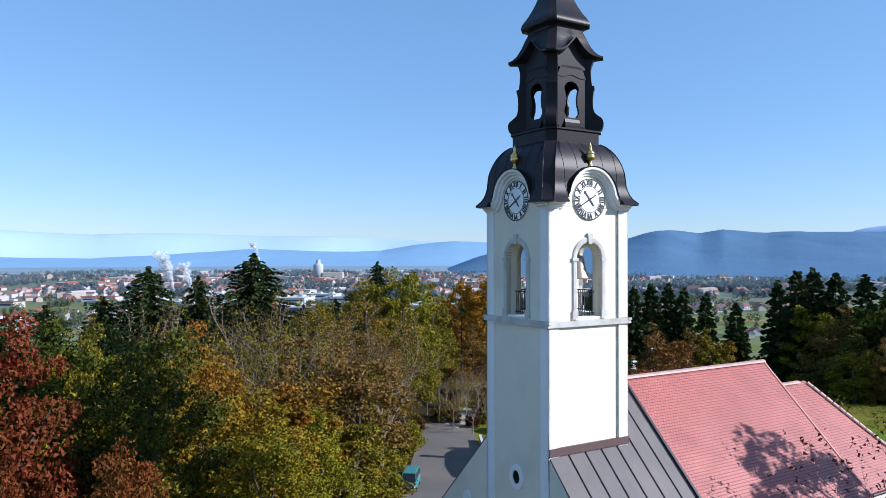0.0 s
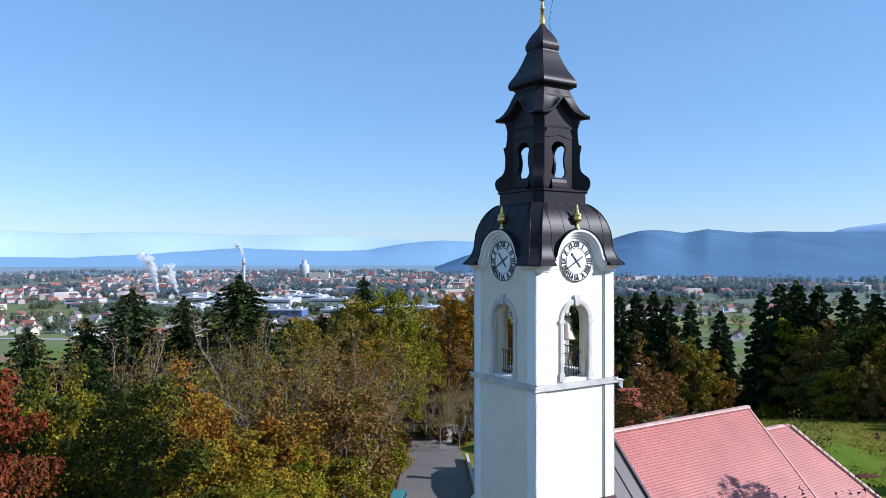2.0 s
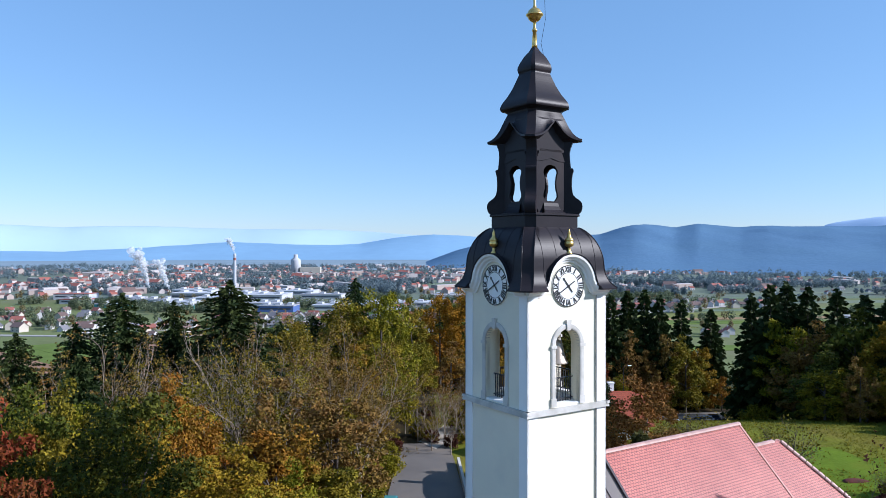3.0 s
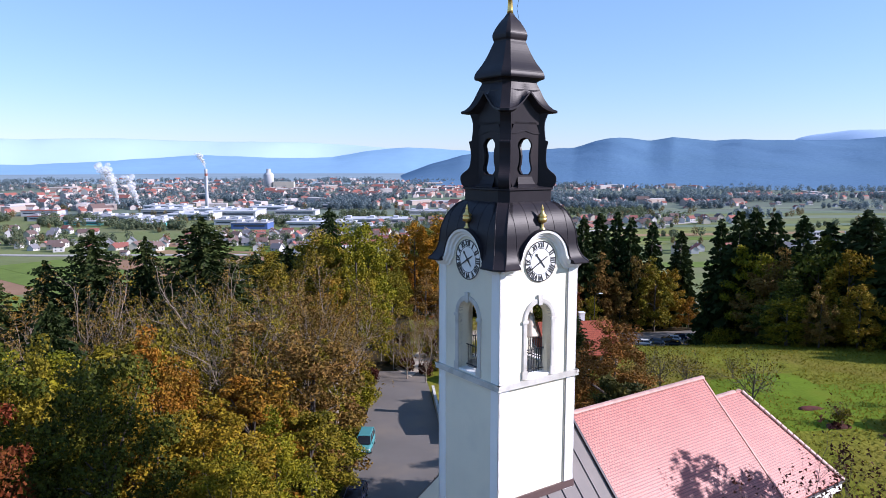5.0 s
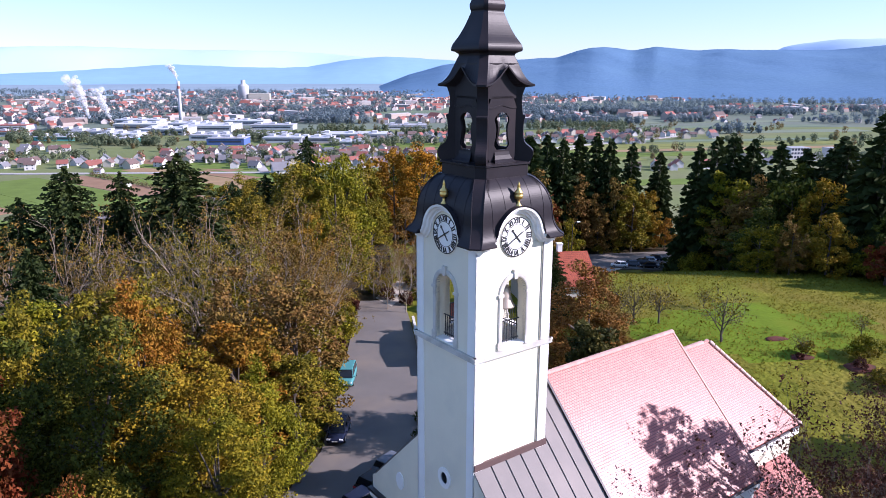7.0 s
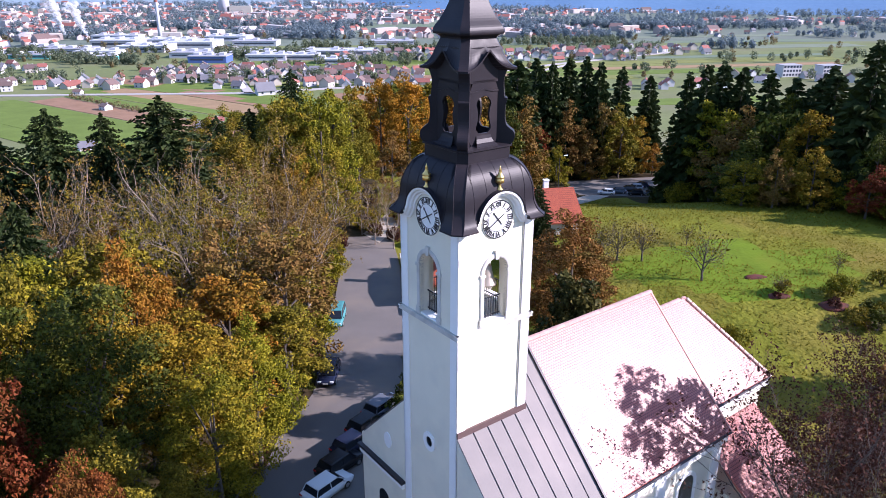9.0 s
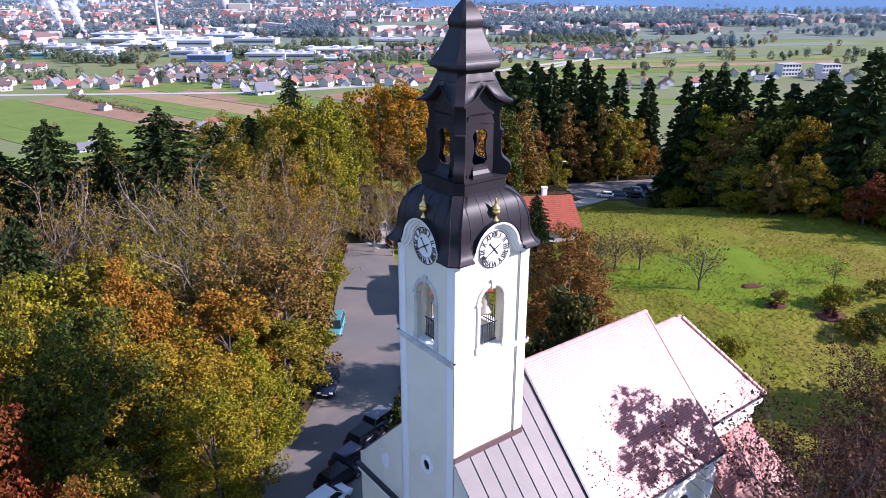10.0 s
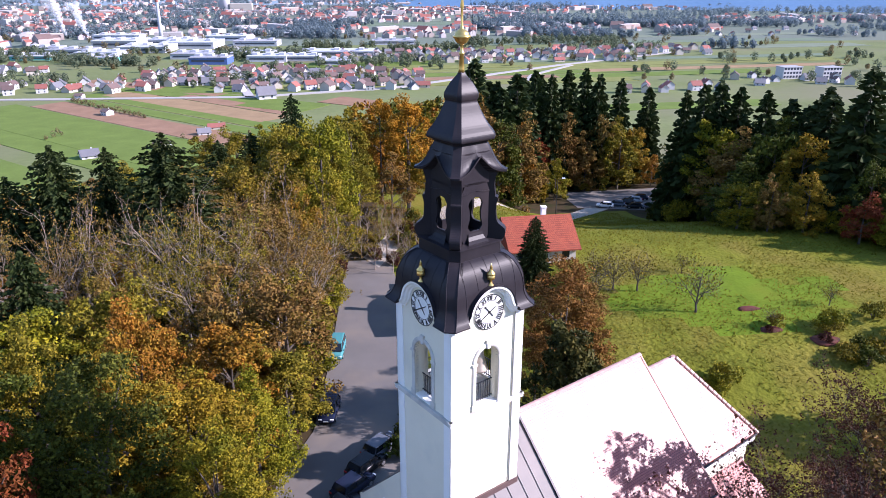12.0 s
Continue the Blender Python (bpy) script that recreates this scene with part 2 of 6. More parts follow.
def height(x, y):
    up = 4.0 * ss(10, 30, x) * ss(48, 72, y) - 17.0 * ss(95, 170, y) * ss(8, 45, x)
    up -= 5.0 * ss(-14, -60, x)
    up += 0.25 * noise.noise(Vector((x * 0.05, y * 0.05, 0))) * ss(8, 25, abs(x - 1))
    edge = y + 0.25 * max(0.0, -x) - 0.25 * max(0.0, min(x, 200))
    drop = max(ss(135, 235, edge), ss(170, 330, abs(x + 20)), ss(60, 260, -y))
    far = 0.6 * noise.noise(Vector((x * 0.004, y * 0.004, 3)))
    return up * (1 - drop) + (VALLEY + far * ss(900, 1600, y)) * drop


def land(x, y, lift=0.0):
    return Vector((x, y, height(x, y) + lift))


def spread(lo, hi, step, far, growth=1.25):
    xs = list(np.arange(lo, hi + 0.1, step))
    for sign, start in ((-1, lo), (1, hi)):
        p, s = start, step
        while abs(p) < far:
            s *= growth
            p += sign * s
            xs.append(p)
    return sorted(xs)


gx, gy = spread(-70, 130, 2.5, 4600), spread(-30, 260, 2.5, 4700)
gv = [(x, y, height(x, y)) for y in gy for x in gx]
nx = len(gx)
gf = [(j * nx + i, j * nx + i + 1, (j + 1) * nx + i + 1, (j + 1) * nx + i) for j in range(len(gy) - 1) for i in range(nx - 1)]
ground = raw("ground", gv, gf, GRASS, smooth=True)
ground.data.materials.append(LITTER)
ground.data.materials.append(PLAIN)
# the middle and distant plain carry the haze in their ground colour
ground.data.materials.append(mat("hazed_distant_plain", (0.2, 0.26, 0.3), 0.95, vary=0.2, scale=0.003, fine=0.05, bump=0.0, spec=0.05))
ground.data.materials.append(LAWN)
ground.data.materials.append(mat("hazed_middle_plain", (0.125, 0.15, 0.115), 0.95, vary=0.3, scale=0.01, fine=0.1, bump=0.0, stain=(0.15, 0.165, 0.13), spec=0.05))
zones = []
for f in gf:
    x, y, z = gv[f[0]]
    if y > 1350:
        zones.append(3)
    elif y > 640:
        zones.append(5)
    elif z < -16 or y > 300:
        zones.append(2)
    elif x < 3 - 0.01 * y or (y > 112 - 0.35 * (x - 70) and x > 63) or y > 165 or (y < 40 and x > 12):
        zones.append(1)
    elif math.hypot((x - 45) / 15, (y - 79) / 8.5) < 1 + 0.5 * noise.noise(Vector((x * 0.12, y * 0.12, 6))):
        zones.append(4)
    else:
        zones.append(0)
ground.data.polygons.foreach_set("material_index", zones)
tagged(ground, "grassy hilltop falling to a wide green valley plain", "ground", kind="structure")



def ribbon(name, stations, material, label, lift=0.07, kind="structure", category="road"):
    """A strip over the land from stations of left and right edges, with a thin edge of its own."""
    verts, faces, n = [], [], 6
    for (xl, yl), (xr, yr) in stations:
        for k in range(n + 1):
            x, y = xl + (xr - xl) * k / n, yl + (yr - yl) * k / n
            verts.append((x, y, height(x, y) + lift))
        for x, y in ((xl - 0.05, yl), (xr + 0.05, yr)):
            verts.append((x, y, height(x, y) - 0.3))
    w = n + 3
    for s in range(len(stations) - 1):
        a, b = s * w, (s + 1) * w
        for k in range(n):
            faces.append((a + k, a + k + 1, b + k + 1, b + k))
        faces.append((a + n + 1, a, b, b + n + 1))
        faces.append((a + n, a + n + 2, b + n + 2, b + n))
    return tagged(raw(name, verts, faces, material), label, category, kind=kind)


def fill(knots, step=2.5):
    out = []
    for p, q in zip(knots, knots[1:]):
        n = max(1, int((Vector(q) - Vector(p)).length / step))
        out += [tuple(Vector(p).lerp(Vector(q), i / n)) for i in range(n)]
    return out + [knots[-1]]


edges = fill([(5, -18, 9), (25, -13, 6), (35, -11, 6), (45, -9.6, 6), (55, -8, 6), (62, -5.4, 6), (76, -4.3, 5.5), (99, -3.3, 4.5), (107, -2.6, 4.0)])
ribbon("road", [((l, y), (r, y)) for y, l, r in edges], ASPHALT, "worn grey asphalt lane and forecourt with fallen leaves", 0.07)
line = fill([(0.9, 106), (5, 116), (13, 128), (25, 141), (36, 150), (48, 161), (60, 172)], 2.0)
ribbon("track", [((x - 1.2, y + 2.2), (x + 1.2, y - 2.2)) for x, y in line], GRAVEL, "pale gravel track curving past the meadow", 0.1)
ribbon("car_park", [((x, 192.0), (x, 172 - 0.3 * (x - 54))) for x in np.arange(54, 90, 2.5)], ASPHALT, "grey car park at the edge of the woods", 0.12)

# ---------------------------------------------------------------- the church
TOWER = pose(5.20, 33.26, 0, 0, 0, 31)
H = 2.23                                   # half width of the shaft


def side(k):
    return Matrix.Rotation(k * math.pi / 2, 4, "Z") @ Matrix.Translation((0, -H, 0))


church = empty("church", TOWER, "white and cream baroque church with dark metal spire and red roof", "church")


def cp(name, bm, material, label="", parent=None, smooth=False):
    ob = part(name, bm, material, parent or church, label, None, smooth)
    return ob


def arc(cx, cz, r, a0, a1, n):
    return [(cx + r * math.cos(radians(a0 + (a1 - a0) * i / n)), cz + r * math.sin(radians(a0 + (a1 - a0) * i / n))) for i in range(n + 1)]


SILL, SPRING, HALF = 22.3, 24.85, 0.72
bm = bmesh.new()
box(bm, -H, H, -H, H, -0.5, 22.0)
cp("tower_shaft", bm, CREAM, "cream rendered tower shaft")
for k in range(4):
    w = side(k)
    # belfry wall round its arched opening
    bm = bmesh.new()
    slab(bm, [(-H, 22), (-HALF, 22), (-HALF, 27.1), (-H, 27.1)], -0.55, 0, w)
    slab(bm, [(HALF, 22), (H - 0.55, 22), (H - 0.55, 27.1), (HALF, 27.1)], -0.55, 0, w)
    slab(bm, [(-HALF, 22), (HALF, 22), (HALF, SILL), (-HALF, SILL)], -0.55, 0, w)
    top = arc(0, SPRING, HALF, 180, 0, 16)
    for p, q in zip(top, top[1:]):
        slab(bm, [p, q, (q[0], 27.1), (p[0], 27.1)], -0.55, 0, w)
    bmesh.ops.remove_doubles(bm, verts=bm.verts, dist=0.0005)
    wall = cp("belfry_wall", bm, CREAM, "cream belfry wall with an arched opening")
    # corner pilasters, above and below the string course
    for s in (-1, 1):
        for z0, z1 in ((0, 21.95), (22.22, 27.05)):
            bm = bmesh.new()
            a0, a1 = sorted((s * 1.72, s * (H + 0.05)))
            slab(bm, [(a0, z0), (a1, z0), (a1, z1), (a0, z1)], -0.02, 0.05, w)
            cp("pilaster", bm, WHITE, "white corner pilaster")
    bm = bmesh.new()
    slab(bm, [(-H - 0.17, 21.95), (H + 0.17, 21.95), (H + 0.13, 22.08), (H + 0.2, 22.1), (H + 0.18, 22.2), (-H - 0.18, 22.2), (-H - 0.2, 22.1), (-H - 0.13, 22.08)], -0.01, 0.16, w)
    cp("string_course", bm, STONE, "weathered grey string course")
    # stone frame of the opening
    bm = bmesh.new()
    path = [(-0.83, SILL)] + arc(0, SPRING, 0.83, 180, 0, 18) + [(0.83, SILL)]
    sweep(bm, path, [(-0.2, -0.11), (0.05, -0.11), (0.07, -0.06), (0.07, 0.08), (0.04, 0.12), (-0.02, 0.12)], w)
    for s in (-1, 1):
        slab(bm, [(s * 0.83 - 0.16, 24.75), (s * 0.83 + 0.16, 24.75), (s * 0.83 + 0.16, 24.88), (s * 0.83 - 0.16, 24.88)], 0, 0.1, w)
        slab(bm, [(s * 0.83 - 0.15, SILL - 0.05), (s * 0.83 + 0.15, SILL - 0.05), (s * 0.83 + 0.15, SILL + 0.3), (s * 0.83 - 0.15, SILL + 0.3)], 0, 0.09, w)
    slab(bm, [(-0.1, 25.5), (0.1, 25.5), (0.14, 25.95), (-0.14, 25.95)], 0, 0.12, w)
    frame_ob = cp("opening_frame", bm, STONE, "grey stone arch frame with keystone")
    # sill and railing
    bm = bmesh.new()
    slab(bm, [(-0.72, SILL - 0.04), (0.72, SILL - 0.04), (0.72, SILL + 0.03), (-0.72, SILL + 0.03)], -0.5, 0.02, w)
    cp("sill", bm, WHITE, "pale stone sill")
    rail = None
    for z in (SILL + 1.05, SILL + 0.12):
        bm = bmesh.new()
        slab(bm, [(-0.72, z), (0.72, z), (0.72, z + 0.045), (-0.72, z + 0.045)], -0.47, -0.43, w)
        bar = cp("handrail" if rail is None else "bottom_rail", bm, IRON, "dark iron rail", rail)
        rail = rail or bar
    for i in range(9):
        bm = bmesh.new()
        a = -0.6 + 0.15 * i
        slab(bm, [(a - 0.013, SILL), (a + 0.013, SILL), (a + 0.013, SILL + 1.06), (a - 0.013, SILL + 1.06)], -0.463, -0.437, w)
        cp("baluster", bm, IRON, "", rail)
    # main cornice that rises in an arch over the clock
    R, CZ = 1.16, 27.45
    path = [(-H - 0.1, 27.12), (-1.62, 27.12), (-1.5, 27.14), (-1.42, 27.2), (-1.36, 27.3), (-1.28, 27.4)] + arc(0, CZ, R, 172, 8, 28) + [(1.28, 27.4), (1.36, 27.3), (1.42, 27.2), (1.5, 27.14), (1.62, 27.12), (H + 0.1, 27.12)]
    bm = bmesh.new()
    sweep(bm, path, [(-0.12, -0.14), (0.08, -0.14), (0.1, -0.06), (0.2, -0.02), (0.24, 0.06), (0.34, 0.1), (0.36, 0.2), (-0.12, 0.2)], w)
    cp("cornice", bm, WHITE, "white moulded cornice arched over the clock")
    bm = bmesh.new()
    sweep(bm, path, [(-0.5, 0.21), (0.38, 0.21), (0.4, 0.24), (-0.5, 0.26)], w)
    cp("cornice_flashing", bm, METAL, "dark metal flashing on the cornice")
    bm = bmesh.new()
    gable = [(-1.35, 27.05)] + arc(0, CZ, R + 0.15, 172, 8, 28) + [(1.35, 27.05)]
    slab(bm, gable, -1.1, 0.0, w)
    cp("clock_gable", bm, CREAM, "cream gable field behind the clock")
    # clock
    C = Vector((0, 0, 27.43))
    bm = bmesh.new()
    disc = [(0.9 * math.cos(2 * math.pi * i / 48), C.z + 0.9 * math.sin(2 * math.pi * i / 48)) for i in range(48)]
    slab(bm, disc, -0.02, 0.05, w)
    clock = cp("clock", bm, DIAL, "white tower clock with black Roman numerals")
    for r0, r1 in ((0.86, 0.905), (0.565, 0.59)):
        bm = bmesh.new()
        for i in range(48):
            t0, t1 = 2 * math.pi * i / 48, 2 * math.pi * (i + 1) / 48
            slab(bm, [(r0 * math.cos(t0), C.z + r0 * math.sin(t0)), (r1 * math.cos(t0), C.z + r1 * math.sin(t0)), (r1 * math.cos(t1), C.z + r1 * math.sin(t1)), (r0 * math.cos(t1), C.z + r0 * math.sin(t1))], 0.045, 0.058, w)
        cp("dial_ring", bm, BLACK, "thin black dial ring", clock)
    for hour, sign in enumerate(("XII", "I", "II", "III", "IIII", "V", "VI", "VII", "VIII", "IX", "X", "XI")):
        widths = {"I": 0.1, "V": 0.17, "X": 0.17}
        total = sum(widths[c] for c in sign)
        squeeze = min(1.0, 0.38 / total)
        bm = bmesh.new()
        turn = Matrix.Rotation(radians(30 * hour), 4, "Y")
        mm = w @ Matrix.Translation(C) @ turn
        x = -total * squeeze / 2
        for c in sign:
            wd = widths[c] * squeeze
            t = 0.034 if c == "I" else 0.03
            lo, hi = 0.61, 0.84
            mid = x + wd / 2
            strokes = {"I": [(mid, mid, t)], "V": [(mid, x + 0.02, t * 1.2), (mid, x + wd - 0.02, t * 0.8)], "X": [(x + 0.02, x + wd - 0.02, t * 1.2), (x + wd - 0.02, x + 0.02, t * 0.8)]}[c]
            for p, q, th in strokes:
                slab(bm, [(p - th, lo), (p + th, lo), (q + th, hi), (q - th, hi)], 0.05, 0.064, mm)
            x += wd
        cp("numeral", bm, BLACK, "", clock)
    for nm, deg, length, tail, th in (("minute_pointer", 240, 0.8, 0.42, 0.022), ("hour_pointer", 320, 0.48, 0.36, 0.03)):
        bm = bmesh.new()
        mm = w @ Matrix.Translation(C) @ Matrix.Rotation(radians(deg), 4, "Y")
        slab(bm, [(-th, -tail), (th, -tail), (th * 1.3, 0), (th, length * 0.72), (th * 2.6, length * 0.8), (0, length), (-th * 2.6, length * 0.8), (-th, length * 0.72), (-th * 1.3, 0)], 0.075 if nm[0] == "m" else 0.066, 0.09 if nm[0] == "m" else 0.073, mm)
        cp(nm, bm, BLACK, "", clock)
    # gilded finial on the gable
    bm = bmesh.new()
    at = w @ Vector((0, -0.1, CZ + R + 0.2))
    lathe(bm, [(0.16, 0), (0.15, 0.04), (0.06, 0.16), (0.07, 0.24), (0.05, 0.3), (0.19, 0.36), (0.2, 0.52), (0.15, 0.56), (0.21, 0.6), (0.19, 0.64), (0.09, 0.75), (0.06, 0.9), (0.07, 0.93), (0.02, 1.06), (0.005, 1.12)], 14, at)
    cp("finial", bm, GOLD, "gilded urn finial", None, True)

# belfry floor, ceiling and bell
bm = bmesh.new()
box(bm, -1.7, 1.7, -1.7, 1.7, 22.0, 22.24)
cp("belfry_floor", bm, STONE)
bm = bmesh.new()
box(bm, -1.7, 1.7, -1.7, 1.7, 26.6, 26.8)
for y in (-0.7, 0.7):
    box(bm, -1.7, 1.7, y - 0.1, y + 0.1, 25.6, 25.85)
cp("bell_frame", bm, WOOD, "dark timber bell frame")
bell = None
for bx, by, sc in ((0.1, -1.4, 0.86), (0.75, 0.6, 0.6)):
    bm = bmesh.new()
    lathe(bm, [(0.62 * sc, 0), (0.6 * sc, 0.06), (0.5 * sc, 0.25 * sc), (0.4 * sc, 0.6 * sc), (0.33 * sc, 1.0 * sc), (0.28 * sc, 1.15 * sc), (0.1 * sc, 1.22 * sc), (0.08, 1.3 * sc), (0.08, 1.62 * sc)], 20, (bx, by, (25.35 if by < 0 else 25.6) - 1.62 * sc))
    cp("bell", bm, BRONZE, "pale bronze bell", None, True)

# the lower dome, the lantern and the onion
def ring8(w, c, z):
    return [(w, -(w - c), z), (w, w - c, z), (w - c, w, z), (-(w - c), w, z), (-w, w - c, z), (-w, -(w - c), z), (-(w - c), -w, z), (w - c, -w, z)]


def smooth_prof(knots, n=5):
    """A smooth run through (radius, height) knots."""
    out = []
    for i in range(len(knots) - 1):
        p0, p1, p2, p3 = (Vector(knots[max(i - 1, 0)]), Vector(knots[i]), Vector(knots[i + 1]), Vector(knots[min(i + 2, len(knots) - 1)]))
        for k in range(n):
            t = k / n
            out.append(tuple(0.5 * ((2 * p1) + (p2 - p0) * t + (2 * p0 - 5 * p1 + 4 * p2 - p3) * t * t + (3 * p1 - p0 - 3 * p2 + p3) * t ** 3)))
    return out + [tuple(knots[-1])]


dome = [(2.80, 27.3), (2.62, 27.5), (2.5, 27.75), (2.42, 28.05), (2.39, 28.4), (2.35, 28.75), (2.22, 29.2), (2.02, 29.6), (1.78, 29.88), (1.6, 30.0)]


def dome_ring(w, z):
    """Eight-sided ring whose middles step back behind the clock gables."""
    out = []
    for k in range(4):
        base = Matrix.Rotation(k * math.pi / 2, 4, "Z")
        e = w - 0.36
        for a in [-e, -e * 0.85] + [-1.56 + 0.12 * i for i in range(27)] + [e * 0.85, e]:
            a = max(-e, min(e, a))
            inside = abs(a) < 1.5 and z < 27.45 or math.hypot(a, z - 27.45) < 1.34
            out.append(base @ Vector((a, -(min(w, 2.1) if inside else w), z)))
    return out


bm = bmesh.new()
loft(bm, [dome_ring(2.8, 27.24)] + [dome_ring(w, z) for w, z in smooth_prof(dome, 5)])
dome_ob = cp("dome", bm, METAL, "dark sheet-metal bell-shaped dome")
for k in range(4):
    base = Matrix.Rotation(k * math.pi / 2, 4, "Z")
    for s in (-1, 1):
        bm = bmesh.new()
        tube(bm, [base @ Vector((s * (w - 0.36), -w - 0.005, z)) for w, z in smooth_prof(dome, 3)], [0.022] * (3 * 9 + 1), 5)
        cp("dome_seam", bm, METAL, "", dome_ob)
    for a in (-1.5, -0.75, 0.0, 0.75, 1.5):
        run = [(w, z) for w, z in smooth_prof(dome, 3) if w - 0.36 > abs(a) and math.hypot(a, z - 27.45) > 1.5 and z > 27.5]
        if len(run) > 2:
            bm = bmesh.new()
            tube(bm, [base @ Vector((a, -w - 0.002, z)) for w, z in run], [0.014] * len(run), 4)
            cp("dome_seam", bm, METAL, "", dome_ob)
bm = bmesh.new()
loft(bm, [ring8(1.56, 0.36, 29.9), ring8(1.56, 0.36, 30.5), ring8(1.63, 0.36, 30.53), ring8(1.63, 0.36, 30.6), ring8(1.2, 0.3, 30.66)])
cp("lantern_plinth", bm, METAL)
LW = 1.13
for k in range(4):
    w = Matrix.Rotation(k * math.pi / 2, 4, "Z") @ Matrix.Translation((0, -LW, 0))
    hole = [(-0.24, 31.18), (0.24, 31.18), (0.38, 31.36), (0.38, 31.5), (0.31, 31.75), (0.29, 32.05), (0.33, 32.3), (0.38, 32.45), (0.36, 32.58), (0.22, 32.76), (0, 32.82), (-0.22, 32.76), (-0.36, 32.58), (-0.38, 32.45), (-0.33, 32.3), (-0.29, 32.05), (-0.31, 31.75), (-0.38, 31.5), (-0.38, 31.36)]
    outer = []
    hole = [(a * 1.12, z) for a, z in hole]
    for a, z in hole:
        v = Vector((a / 0.38, (z - 32.0) / 0.85))
        v /= max(abs(v.x), abs(v.y))
        outer.append((v.x * 0.85, 32.0 + v.y * 1.5))
    bm = bmesh.new()
    n = len(hole)
    for i in range(n):
        j = (i + 1) % n
        slab(bm, [hole[i], hole[j], outer[j], outer[i]], -0.1, 0, w)
    slab(bm, [(-0.85, 33.4), (0.85, 33.4), (0.85, 34.9), (-0.85, 34.9)], -0.3, 0, w)
    slab(bm, [(-0.95, 32.98), (-0.5, 32.98), (0, 33.1), (0.5, 32.98), (0.95, 32.98), (0.95, 33.04), (0.5, 33.04), (0, 33.16), (-0.5, 33.04), (-0.95, 33.04)], -0.02, 0.03, w)
    bmesh.ops.remove_doubles(bm, verts=bm.verts, dist=0.0005)
    cp("lantern_wall", bm, METAL, "dark metal lantern wall with a waisted opening")
    # skirt below the opening
    bm = bmesh.new()
    rows = [[w @ Vector((s * x, -b, z)) for s in (-1, 1)] for x, b, z in ((0.42, 0.03, 31.1), (0.44, 0.06, 30.95), (0.5, 0.16, 30.78), (0.62, 0.3, 30.66), (0.62, 0.3, 30.6))]
    loft(bm, rows, False)
    loft(bm, [[p + Vector((0, 0, -0.05)) for p in r] for r in rows], False)
    cp("skirt", bm, METAL)
    # corner buttress with a curved outline
    d = Matrix.Rotation(radians(45 + 90 * k), 4, "Z")
    outline = smooth_prof([(2.0, 30.6), (2.13, 30.75), (2.18, 31.0), (2.1, 31.2), (1.85, 31.4), (1.74, 31.6), (1.7, 31.95), (1.72, 32.35), (1.78, 32.6), (1.76, 32.68)], 3) + smooth_prof([(1.67, 32.7), (1.62, 33.1), (1.62, 33.5), (1.75, 33.9)], 3)
    bm = bmesh.new()
    for s in ((-0.24, 0.24),):
        ring = [(r, z) for r, z in outline] + [(1.1, 34.2), (1.1, 30.6)]
        lo = [bm.verts.new(d @ Vector((r, s[0], z))) for r, z in ring]
        hi = [bm.verts.new(d @ Vector((r, s[1], z))) for r, z in ring]
        bm.faces.new(lo)
        bm.faces.new(hi[::-1])
        for i in range(len(ring)):
            j = (i + 1) % len(ring)
            bm.faces.new((lo[j], lo[i], hi[i], hi[j]))
    cp("buttress", bm, METAL, "curved corner buttress of the lantern")
# the lantern's roof, its eaves arched up on each side
bm = bmesh.new()
rows = []
flare = smooth_prof([(0.0, 0.0), (0.18, 0.07), (0.4, 0.25), (0.62, 0.55), (0.8, 0.9), (1.0, 1.25)], 3)
for q, zz in flare:
    ring = []
    for k in range(4):
        base = Matrix.Rotation(k * math.pi / 2, 4, "Z")
        for i in range(13):
            s = -1 + 2 * i / 12
            wid = 1.68 + (1.0 - 1.68) * q
            cut = 0.3
            lift = 0.85 * math.exp(-(abs(s) / 0.4) ** 1.3) * (1 - q) ** 1.2
            pull = 0.22 * (1 - s * s) * (1 - q)
            ring.append(base @ Vector((s * (wid - cut * (1 - 0.1 * q)), -(wid - pull), 33.98 + zz + lift)))
    rows.append(ring)
loft(bm, rows, True, False)
loft(bm, [[Vector(p) - Vector((0, 0, 0.09)) for p in rows[0]], rows[0]], True, False)
loft(bm, [[Vector((p[0] * 0.72, p[1] * 0.72, p[2] - 0.16)) for p in rows[0]], [Vector(p) - Vector((0, 0, 0.09)) for p in rows[0]]], True, False)
cp("lantern_roof", bm, METAL, "dark metal lantern roof with arched eaves")
bm = bmesh.new()
loft(bm, [ring8(w, c, z) for w, c, z in ((0.98, 0.28, 34.6), (0.98, 0.28, 35.1), (1.02, 0.28, 35.3), (1.16, 0.3, 35.4))])
cp("onion_neck", bm, METAL)
onion = [(1.24, 35.42), (1.26, 35.52), (1.2, 35.72), (0.98, 36.08), (0.78, 36.5), (0.63, 36.9), (0.57, 37.08), (0.61, 37.2), (0.62, 37.38), (0.54, 37.6), (0.38, 37.9), (0.2, 38.15), (0.1, 38.35)]
bm = bmesh.new()
loft(bm, [ring8(w, 0.29 * w / 1.24, z) for w, z in [(1.1, 35.38)] + smooth_prof(onion, 4)])
cp("onion", bm, METAL, "dark metal onion cap")
bm = bmesh.new()
lathe(bm, [(0.14, 38.3), (0.13, 38.45), (0.085, 39.05), (0.13, 39.08), (0.13, 39.14), (0.075, 39.2), (0.07, 39.45), (0.1, 39.5)], 14)
cp("finial_stem", bm, GOLD, "gilded stem", None, True)
bm = bmesh.new()
